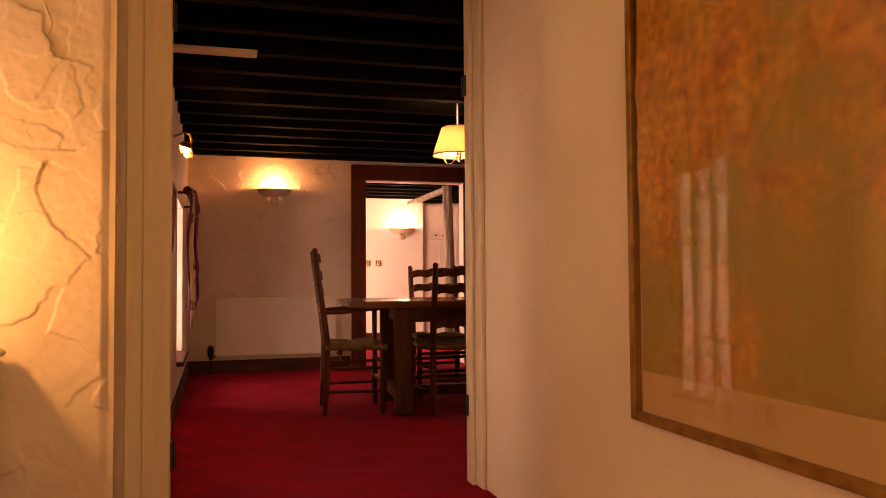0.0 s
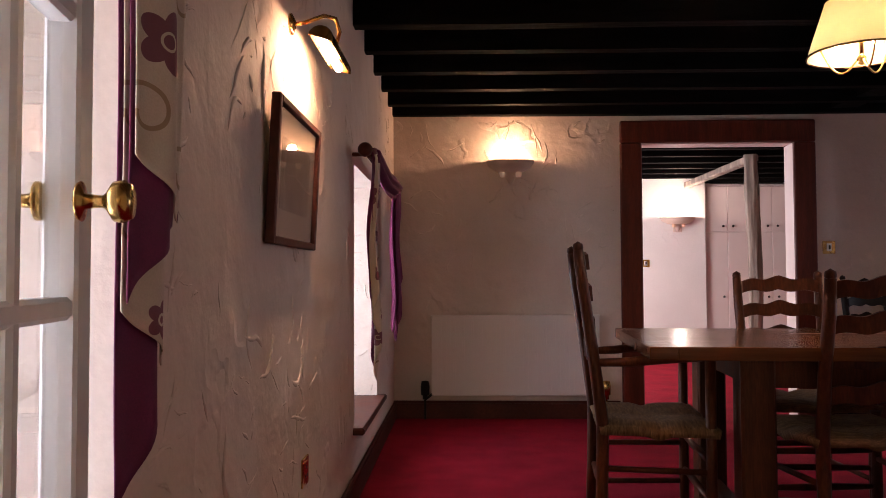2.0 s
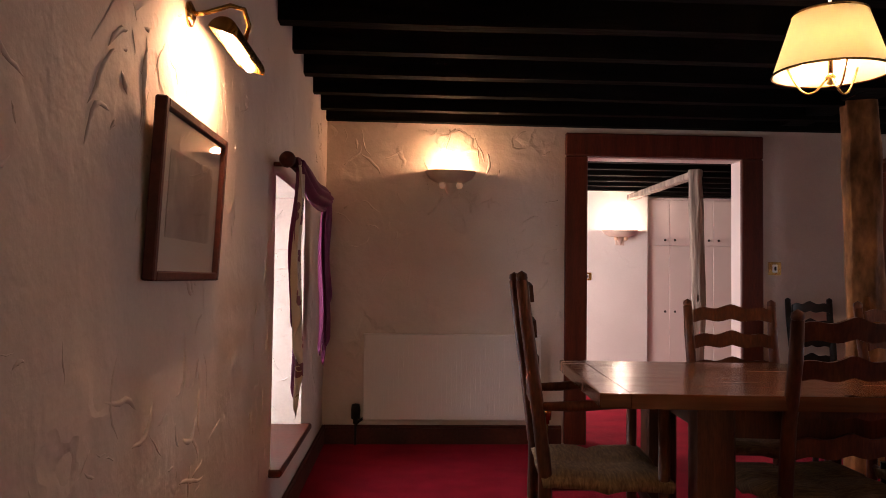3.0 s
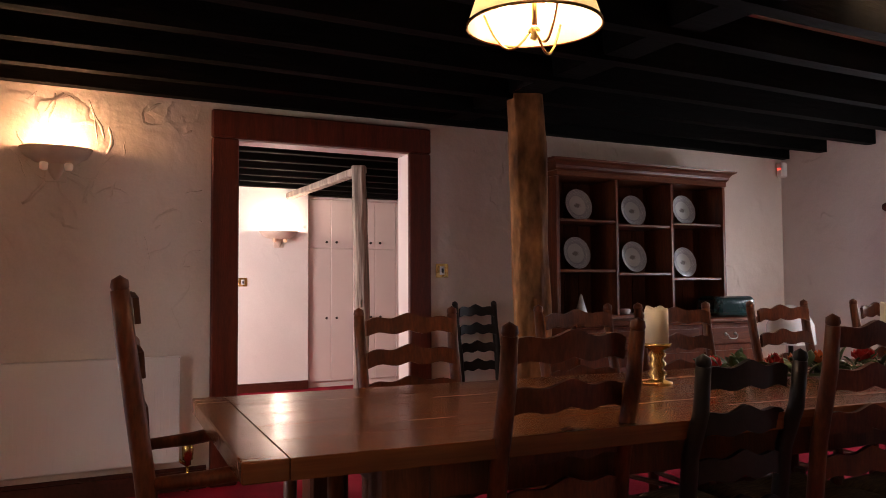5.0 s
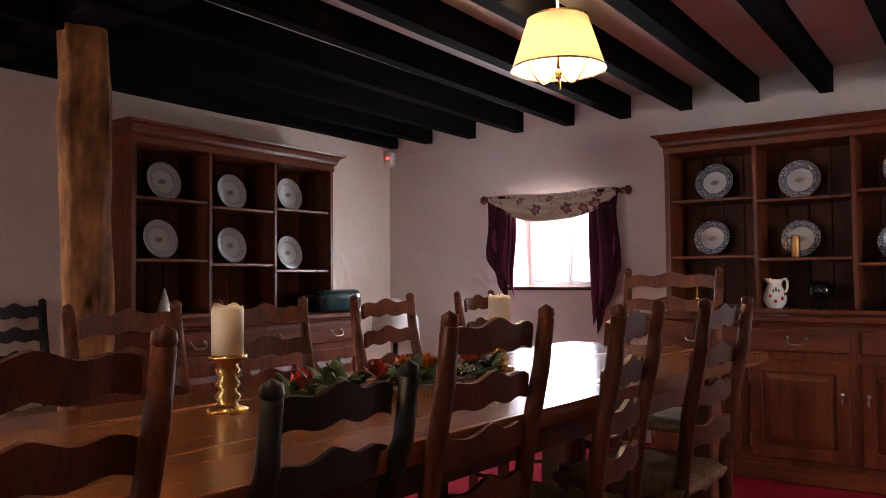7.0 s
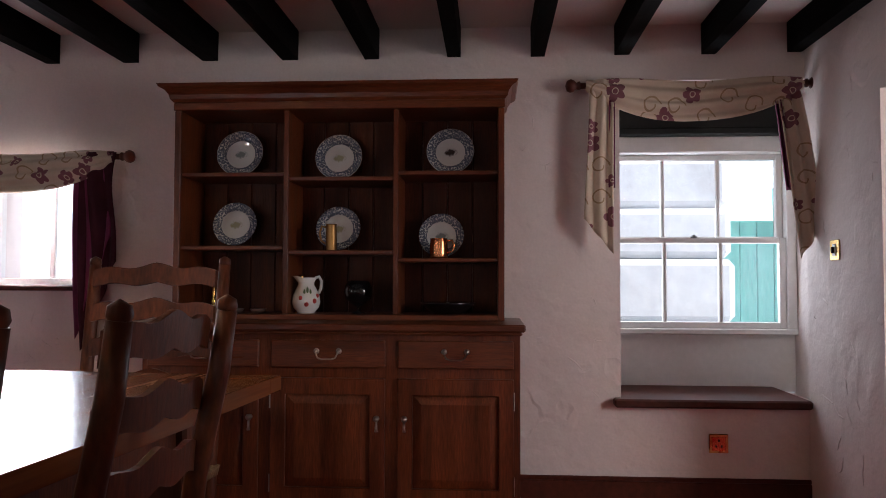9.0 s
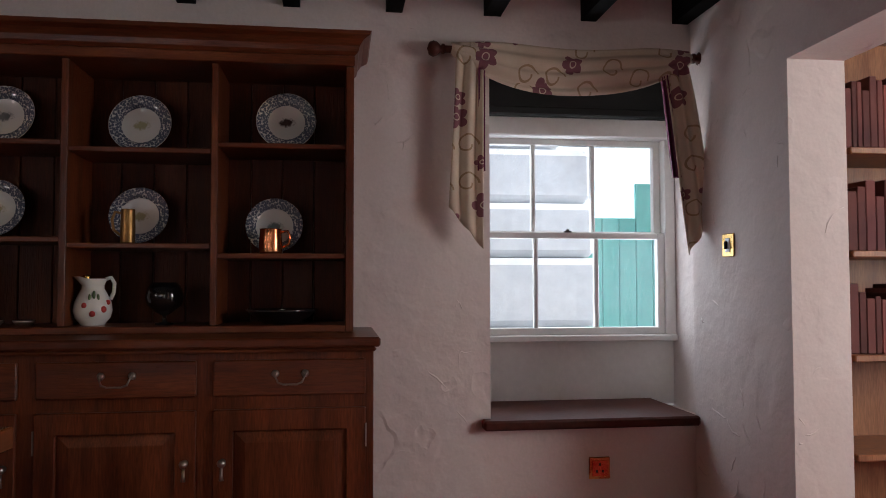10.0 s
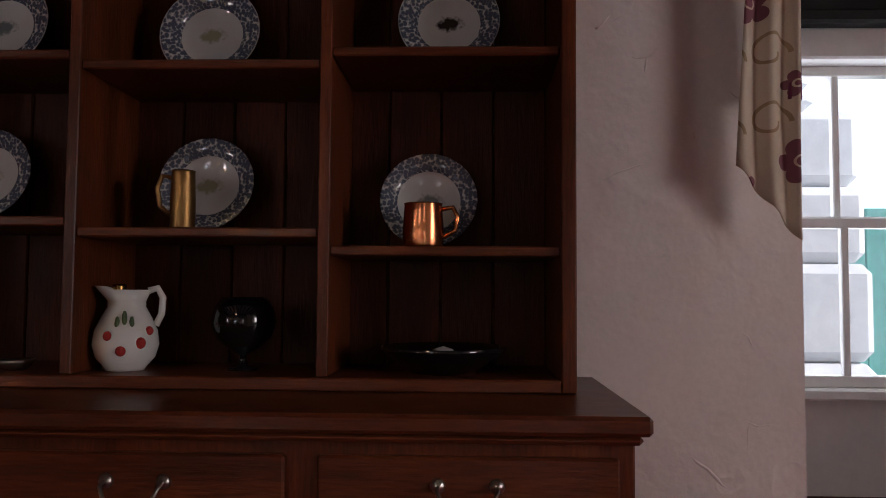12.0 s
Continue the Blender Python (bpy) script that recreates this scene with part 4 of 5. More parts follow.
# ---------------------------------------------------------------- post, radiator, lights
def oak_post(name, x, y, z1, r, label, mat=OLD_OAK):
    bm = B()

    def skin(u, v):
        a, z = 2 * math.pi * u, z1 * v
        rr = r * (1 + 0.2 * noise.noise((math.cos(a) * 1.2, math.sin(a) * 1.2, z * 1.6)) + 0.06 * noise.noise((math.cos(a) * 4, math.sin(a) * 4, z * 5)))
        rr *= 1 - 0.10 * max(0, noise.noise((math.cos(a) * 2.5, math.sin(a) * 2.5, z * 4 + 7)) - 0.15)
        sq = max(abs(math.cos(a + 0.5)), abs(math.sin(a + 0.5)))
        rr *= 0.93 * min(1.12, 1 / sq)
        if 4.15 < a < 4.42 and 0.93 < z / z1 * 2.1 < 0.975:
            rr -= 0.035
        return Vector((x + rr * math.cos(a) + 0.018 * math.sin(z * 2.1), y + rr * math.sin(a) + 0.01 * math.sin(z * 3), z))

    sheet(bm, 72, 130, skin)
    bmesh.ops.remove_doubles(bm, verts=bm.verts, dist=0.0005)
    bmesh.ops.holes_fill(bm, edges=[e for e in bm.edges if e.is_boundary])
    return solid(name, bm, mat, label, "post")


oak_post("oak_post", 2.675, 7.42, 2.10, 0.106, "rough weathered oak post under the main beam")
oak_post("oak_post", 2.62, 9.75, 2.02, 0.06, "slim grey weathered post in the room past the doorway", GREY_OAK)
bm = B()
box(bm, 2.58, 2.66, 9.7, 12.1, 1.955, 2.018, 0.01)
structure("beam_cross", bm, GREY_OAK, "weathered cross beam on the slim post", "beam")

rad = thing("radiator", "flat cream panel radiator under the wall light", "radiator")
bm = boxes((-0.14, 0.985, YN - 0.065, YN - 0.05, 0.16, 0.695), (-0.145, 0.99, YN - 0.066, YN - 0.025, 0.69, 0.70), bevel=0.004)
part("panel", bm, RADIATOR, rad)
bm = B()
for k in range(36):
    x = -0.115 + k * 0.0305
    box(bm, x, x + 0.014, YN - 0.0655, YN - 0.0645, 0.19, 0.665, 0.0008)
part("ribs", bm, RADIATOR, rad)
for x in (0.02, 0.83):
    part("bracket", boxes((x, x + 0.03, YN - 0.05, YN, 0.2, 0.6)), RADIATOR, rad)
for x in (-0.185, 1.03):
    bm = B()
    tube(bm, [(x, YN - 0.045, 0.0), (x, YN - 0.045, 0.13)], 0.008, 8)
    tube(bm, [(x, YN - 0.045, 0.13), (x + (0.05 if x < 0 else -0.05), YN - 0.045, 0.17)], 0.008, 8)
    lathe(bm, [(0.0, 0.13), (0.017, 0.135), (0.017, 0.16), (0.028, 0.165), (0.03, 0.22), (0.024, 0.255), (0.0, 0.26)], 14, Matrix.Translation((x, YN - 0.045, 0)))
    part("valve", bm, BRASS if x > 0 else CHAIR_DARK, rad, "radiator valve on a copper pipe")


def wall_light(m, r=0.165, power=10, colour=WARM, label="half-bowl plaster wall light, lit"):
    """Half bowl: the flat of it against local y = 0, bowl towards -y."""
    o = thing("wall_light", label, "wall light", m)
    bm = B()
    prof = [(0.02, -0.085), (r * 0.55, -0.075), (r * 0.85, -0.045), (r, -0.006), (r, 0.0), (r - 0.012, 0.0), (r * 0.8, -0.036), (r * 0.5, -0.062), (0.02, -0.07)]
    lathe(bm, prof, 24, Matrix.Rotation(math.pi, 4, "Z") @ Matrix.Diagonal((1, 0.75, 1, 1)), half=True)
    part("bowl", bm, STONEWARE, o)
    bm = boxes((-0.05, 0.05, -0.012, 0.0, -0.17, -0.01), bevel=0.004)
    lathe(bm, [(0.04, -0.08), (0.035, -0.12), (0.015, -0.16), (0.0, -0.165)], 16, Matrix.Rotation(math.pi, 4, "Z"), half=True)
    part("bracket", bm, STONEWARE, o)
    for x in (-0.055, 0.055):
        bm = B()
        lathe(bm, [(0.0, -0.118), (0.016, -0.115), (0.02, -0.10), (0.02, -0.085), (0.016, -0.08)], 14, Matrix.Translation((x, -0.055, 0)))
        part("lens", bm, LENS, o, "small lit opening under the bowl")
    bm = B()
    bmesh.ops.create_uvsphere(bm, u_segments=12, v_segments=8, radius=0.022, matrix=Matrix.Translation((0, -0.06, -0.02)))
    part("bulb", bm, BULB, o)
    lamp("wall_light_lamp", "POINT", power, colour, m @ Matrix.Translation((0, -0.065, 0.012)), 0.03)
    return o


wall_light(pose(0.398, YN, 1.745), 0.165, 14)
wall_light(pose(2.50, 11.72, 1.62), 0.2, 22, (1.0, 0.78, 0.6), "pale half-bowl wall light, lit brightly")

# picture on the west wall with its brass picture lamp
pic = thing("framed_picture", "narrow-framed faded print under glass, tipped forward", "picture", pose(XW + 0.001, 4.963, 1.04, 0, 2.8, 0))
w2, h2 = 0.262, 0.362
part("frame", boxes((0.002, 0.026, -w2, -w2 + 0.02, 0, h2), bevel=0.003), SKIRT, pic)
part("frame", boxes((0.002, 0.026, w2 - 0.02, w2, 0, h2), bevel=0.003), SKIRT, pic)
part("frame", boxes((0.002, 0.026, -w2 + 0.02, w2 - 0.02, 0, 0.02), bevel=0.003), SKIRT, pic)
part("frame", boxes((0.002, 0.026, -w2 + 0.02, w2 - 0.02, h2 - 0.02, h2), bevel=0.003), SKIRT, pic)
part("mount", boxes((0.004, 0.012, -w2 + 0.018, w2 - 0.018, 0.018, h2 - 0.018)), MOUNT, pic)
part("print", boxes((0.0122, 0.0135, -w2 + 0.09, w2 - 0.09, 0.09, h2 - 0.09)), PRINT, pic, "faded brown print")
part("glazing", boxes((0.016, 0.018, -w2 + 0.018, w2 - 0.018, 0.018, h2 - 0.018)), PICTURE_GLASS, pic)

# brass picture lamp over it
pl = thing("picture_lamp", "brass swan-neck picture lamp, lit", "picture lamp", pose(0, -0.10, -0.004))
bm = B()
lathe(bm, [(0.0, 0.0), (0.03, 0.0), (0.03, 0.006), (0.012, 0.014), (0.0, 0.015)], 16, pose(XW, 5.09, 1.66, 0, 90, 0))
part("backplate", bm, BRASS, pl)
bm = B()
tube(bm, [(XW + 0.01, 5.09, 1.66), (XW + 0.04, 5.09, 1.665), (XW + 0.09, 5.11, 1.69), (XW + 0.12, 5.12, 1.685), (XW + 0.13, 5.13, 1.65), (XW + 0.118, 5.15, 1.622)], 0.006, 8)
part("arm", bm, BRASS, pl)
bm = B()
lathe(bm, [(0.0, 0.0), (0.032, 0.0), (0.034, 0.005), (0.034, 0.335), (0.032, 0.34), (0.0, 0.34), (0.0, 0.338), (0.030, 0.336), (0.031, 0.004), (0.0, 0.002)], 16,
      Matrix.Translation((XW + 0.1, 5.33, 1.592)) @ Matrix.Rotation(radians(90), 4, "X") @ Matrix.Rotation(radians(-18), 4, "Z"), half=True)
part("trough", bm, BRASS, pl, "half-round brass reflector")
bm = B()
tube(bm, [(XW + 0.1, 5.02, 1.594), (XW + 0.1, 5.30, 1.594)], 0.013, 10)
part("tube_bulb", bm, TUBE, pl, "glowing tube bulb")
lamp("picture_lamp_light", "AREA", 6, WARM, look((XW + 0.097, 5.06, 1.571), (XW, 5.06, 1.526)), 0.28, 0.03)


def pendant(x, y, zb, power):
    o = thing("pendant_lamp", "cream fabric pendant lamp hanging from the ceiling, lit", "pendant lamp", pose(x, y, 0), "pendant lamps over the table")
    rb, rt, h = 0.17, 0.11, 0.185
    bm = B()
    lathe(bm, [(rb, zb), (rt, zb + h), (rt - 0.002, zb + h), (rb - 0.002, zb)], 40)
    part("shade", bm, SHADE, o, "tapered cream fabric shade")
    for r, z in ((rb, zb), (rt, zb + h)):
        bm = B()
        lathe(bm, [(r + 0.002, z), (r + 0.002, z + 0.006), (r - 0.003, z + 0.006), (r - 0.003, z), (r + 0.002, z)], 40)
        part("trim", bm, BRASS, o, "thin dark edging of the shade")
    bm = B()
    tube(bm, [(0, 0, zb + h + 0.02), (0, 0, ZC - 0.03)], 0.005, 8)
    lathe(bm, [(0.0, ZC - 0.035), (0.03, ZC - 0.03), (0.048, ZC - 0.008), (0.048, ZC), (0.0, ZC)], 20)
    part("stem", bm, WHITE_PAINT, o, "white flex and ceiling rose")
    bm = B()
    tube(bm, [(0, 0, zb - 0.02), (0, 0, zb + h + 0.02)], 0.007, 8)
    lathe(bm, [(0.0, zb - 0.035), (0.012, zb - 0.028), (0.008, zb - 0.018), (0.016, zb - 0.008), (0.006, zb + 0.004)], 12)
    part("finial", bm, BRASS, o, "brass stem with a turned finial")
    for k in range(3):
        a = 2 * math.pi * k / 3 + 0.4
        pts = []
        for i in range(15):
            q = i / 14
            rr = 0.012 + 0.115 * q
            z = zb - 0.012 - 0.052 * math.sin(q * math.pi) + 0.05 * q * q
            pts.append((rr * math.cos(a), rr * math.sin(a), z))
        bm = B()
        tube(bm, pts, 0.0035, 6)
        part("arm", bm, BRASS, o, "curled brass arm")
        bm = B()
        tube(bm, [(0, 0, zb + h - 0.03), (rt * math.cos(a), rt * math.sin(a), zb + h - 0.004)], 0.0025, 6)
        part("spoke", bm, BRASS, o)
    for k in range(3):
        a = 2 * math.pi * k / 3 + 0.4
        bm = B()
        lathe(bm, [(0.0, 0.05), (0.008, 0.055), (0.016, 0.075), (0.013, 0.095), (0.0, 0.115)], 12, Matrix.Translation((0.075 * math.cos(a), 0.075 * math.sin(a), zb - 0.02)))
        part("bulb", bm, BULB, o, "glowing bulb")
    lamp("pendant_light", "POINT", power, (1.0, 0.78, 0.53), pose(x, y, zb + 0.09), 0.05)
    return o


pendant(1.42, 5.51, 1.70, 12)
pendant(3.42, 5.62, 1.785, 21)


def switch_plate(name, m, w=0.086, h=0.086, toggles=1, label="square brass light switch", sock=False):
    o = thing(name, label, "socket" if sock else "switch", m)
    part("plate", boxes((-w / 2, w / 2, -0.006, 0, -h / 2, h / 2), bevel=0.003), BRASS, o)
    if sock:
        part("insert", boxes((-w / 2 + 0.012, w / 2 - 0.012, -0.008, -0.0055, -h / 2 + 0.012, h / 2 - 0.012), bevel=0.002), COPPER, o)
        for x, z in ((0, 0.014), (-0.012, -0.012), (0.012, -0.012)):
            part("hole", boxes((x - 0.004, x + 0.004, -0.0085, -0.007, z - 0.005, z + 0.005)), CHAIR_DARK, o)
    else:
        part("insert", boxes((-0.017, 0.017, -0.009, -0.0055, -0.026, 0.026), bevel=0.002), WHITE_PAINT, o, "pale surround")
        part("toggle", boxes((-0.006, 0.006, -0.02, -0.008, -0.014, 0.014), bevel=0.003), CHAIR_DARK, o, "dark rocker")
    return o


switch_plate("light_switch", pose(2.54, YN, 1.147))
switch_plate("light_switch", pose(5.335, 3.08, 1.135, 0, 0, 180))
switch_plate("wall_socket", pose(XE, 3.482, 0.273, 0, 0, -90), label="square copper wall socket", sock=True)
switch_plate("wall_socket", pose(XW, 5.19, 0.385, 0, 0, 90), label="dark wall socket low on the plaster", sock=True)
switch_plate("light_switch", pose(1.98, 11.72, 1.10), label="small brass switch beside another")
switch_plate("light_switch", pose(2.14, 11.72, 1.10), label="small brass switch beside another")

al = thing("alarm_sensor", "small white alarm sensor with a red light", "alarm sensor")
part("case", boxes((XE - 0.075, XE - 0.01, YN - 0.075, YN - 0.01, 1.90, 2.02), bevel=0.012), WHITE_PAINT, al)
part("indicator", boxes((XE - 0.0785, XE - 0.0755, YN - 0.06, YN - 0.025, 1.962, 1.972)), RED_LED, al, "glowing red indicator")


# ---------------------------------------------------------------- dining table and chairs
TABLE_POSE = pose(2.465, 5.675, 0, 0, 0, -4.2)
tb = thing("dining_table", "long polished red-brown refectory table", "table", TABLE_POSE)
TL, TW, TZ = 1.775, 0.45, 0.735
for k in range(5):
    y0 = -TW + k * 2 * TW / 5
    part("plank", boxes((-TL + 0.09, TL - 0.09, y0 + 0.0006, y0 + 2 * TW / 5 - 0.0006, TZ - 0.042, TZ), bevel=0.0007), TABLE, tb)
for s in (-1, 1):
    part("end_board", boxes((s * (TL - 0.0895), s * TL, -TW, TW, TZ - 0.042, TZ), bevel=0.003), TABLE, tb)
for y in (-0.33, 0.33):
    part("apron", boxes((-1.45, 1.45, y - 0.012, y + 0.012, TZ - 0.14, TZ - 0.043), bevel=0.002), TABLE_LEG, tb)
for x in (-1.42, 1.42):
    part("apron", boxes((x - 0.012, x + 0.012, -0.31, 0.31, TZ - 0.14, TZ - 0.0435), bevel=0.002), TABLE_LEG, tb)
    for y in (-0.31, 0.31):
        part("leg", boxes((x - 0.055, x + 0.055, y - 0.055, y + 0.055, 0, TZ - 0.044), bevel=0.008), TABLE_LEG, tb)
    part("stretcher", boxes((x - 0.03, x + 0.03, -0.26, 0.26, 0.07, 0.15), bevel=0.006), TABLE_LEG, tb)
part("stretcher", boxes((-1.39, 1.39, -0.035, 0.035, 0.075, 0.145), bevel=0.006), TABLE_LEG, tb)


def slat_mesh(w, h, bow, wave):
    """A ladder slat with a waved top edge, bent backwards; x across, z up."""
    bm = B()

    def fn(u, v):
        x = (u - 0.5) * w
        q = abs(u - 0.5) * 2
        top = h * (0.72 + 0.13 * math.cos(q * math.pi * 2.6) * wave + 0.22 * (1 - q) - 0.04 * q)
        bot = h * (0.12 * math.cos(q * math.pi * 2.6 + 0.6) * wave + 0.12 * (1 - q))
        return Vector((x, bow * (1 - q * q), bot + (top - bot) * v))

    sheet(bm, 24, 2, fn, 0.012)
    for f in bm.faces:
        f.smooth = False
    return bm


def ladder_chair(name, m, mat, label, height=0.98, slats=4, arms=False, group="chairs round the table", w=0.385):
    """Faces +y: the back is at local y = 0, the seat runs to y = 0.42."""
    o = thing(name, label, "chair", m, group)
    lean = 0.045
    hx = w / 2 - 0.018
    for s in (-1, 1):
        bm = B()
        pts = [(s * hx, 0.03, 0.0), (s * hx, 0.04, 0.22), (s * hx, 0.045, 0.45), (s * (hx + 0.002), 0.02, 0.65), (s * (hx + 0.004), -lean * 0.45, height - 0.14), (s * (hx + 0.006), -lean * 0.75, height - 0.03)]
        tube(bm, pts, [0.019, 0.021, 0.022, 0.021, 0.020, 0.018], 10)
        lathe(bm, [(0.014, -0.004), (0.019, 0.006), (0.017, 0.02), (0.0, 0.03)], 10, Matrix.Translation((s * (hx + 0.006), -lean * 0.75, height - 0.03)))
        part("back_post", bm, mat, o)
        bm = B()
        top = 0.68 if arms else 0.47
        tube(bm, [(s * (hx + 0.03), 0.40, 0.0), (s * (hx + 0.03), 0.40, 0.2), (s * (hx + 0.03), 0.40, 0.32), (s * (hx + 0.03), 0.40, top)], [0.016, 0.02, 0.018, 0.018], 10)
        part("leg", bm, mat, o)
        for z in (0.15, 0.30):
            bm = B()
            tube(bm, [(s * hx, 0.04, z), (s * (hx + 0.03), 0.40, z)], 0.0105, 8)
            part("stretcher", bm, mat, o)
        if arms:
            bm = B()
            pts = [(s * hx, 0.02, 0.66), (s * (hx + 0.012), 0.14, 0.665), (s * (hx + 0.03), 0.30, 0.685), (s * (hx + 0.035), 0.44, 0.70)]
            tube(bm, pts, [0.014, 0.017, 0.02, 0.024], 10)
            part("arm", bm, mat, o)
    for y, z in ((0.40, 0.2), (0.40, 0.33), (0.045, 0.22)):
        bm = B()
        tube(bm, [(-hx - 0.02, y, z), (0, y, z), (hx + 0.02, y, z)], [0.010, 0.014, 0.010], 8)
        part("stretcher", bm, mat, o)
    bm = B()

    def seat(u, v):
        x = (u - 0.5) * (w + 0.02 + 0.06 * v)
        y = 0.03 + 0.40 * v
        e = min(u, 1 - u, v, 1 - v)
        d = min(abs(u - 0.5), abs(v - 0.5))
        return Vector((x, y, 0.445 + 0.022 * min(1, e * 8) - 0.012 * (1 - min(1, d * 10)) - 0.012 * math.sin(math.pi * u) * math.sin(math.pi * v)))

    sheet(bm, 18, 18, seat, 0.03)
    part("seat", bm, RUSH, o, "woven rush seat")
    z_low = height - 0.425
    for k in range(slats):
        z = z_low + (height - 0.095 - z_low) * k / (slats - 1)
        q = (z + 0.04 - 0.45) / (height - 0.45)
        bm = slat_mesh(w - 0.05, 0.074, -0.018, 0.6)
        bmesh.ops.transform(bm, matrix=Matrix.Translation((0, 0.025 - lean * 0.8 * q * q, z)) @ Matrix.Rotation(radians(6 * q), 4, "X"), verts=bm.verts)
        part("slat", bm, mat, o)
    return o


south = [(1.375, 5.35, 3), (1.81, 5.28, -3), (2.27, 5.22, -2), (2.72, 5.10, 6), (3.24, 5.03, -4)]
side = "dark-stained ladder-back dining chair with a rush seat"
first = ladder_chair("dining_chair", pose(south[0][0], south[0][1] - 0.02, 0, 0, 0, south[0][2]), CHAIR, side)
for x, y, a in (south[2], south[3], south[4]):
    copy_thing(first, pose(x, y, 0, 0, 0, a))
ladder_chair("dining_chair", pose(1.85, 5.265, 0, 0, 0, -3), CHAIR_DARK, "black ladder-back dining chair with a rush seat", 0.895, w=0.335)
for x, y, a in ((1.50, 6.42, 178), (2.23, 6.40, 184), (2.73, 6.38, 176), (3.36, 6.36, 180), (4.06, 6.36, 186)):
    copy_thing(first, pose(x, y, 0, 0, 0, a))
carver = ladder_chair("carver_chair", pose(0.525, 5.80, 0, 0, 0, -95), CHAIR, "high-backed carver chair with arms at the table's end", 1.08, 4, True, "carver chairs", 0.46)
copy_thing(carver, pose(4.40, 5.56, 0, 0, 0, 86))
ladder_chair("ladder_back_chair", pose(2.72, 8.06, 0, 0, 0, 176), CHAIR_DARK, "black ladder-back chair against the wall", 0.96, 4, False, "spare chairs", 0.29)


# ---------------------------------------------------------------- dressers
def plate(m, r=0.108, mat=None, group=""):
    """A rimmed plate, its axis on local z, standing on its edge when turned."""
    bm = B()
    k = r / 0.125
    lathe(bm, [(0.0, 0.0), (0.075 * k, 0.0), (0.082 * k, 0.006), (0.088 * k, 0.012), (0.123 * k, 0.020), (0.125 * k, 0.019), (0.122 * k, 0.015), (0.088 * k, 0.007), (0.078 * k, -0.004), (0.05 * k, -0.006), (0.0, -0.004)], 48)
    o = solid("plate", bm, mat or PLATE_GREEN, "white china plate with a blue sponged rim, standing up", "plate", "", group)
    o.matrix_world = m
    return o


def shelf_plate(base, along, z, back, mat, r=0.108):
    """Stands a plate on a shelf at height z, leaning back. base: the dresser's pose."""
    tilt = radians(78)
    m = base @ Matrix.Translation((along, back, z + r * math.sin(tilt) + 0.004)) @ Matrix.Rotation(tilt, 4, "X")
    return plate(m, r, mat, "plates on the dressers")


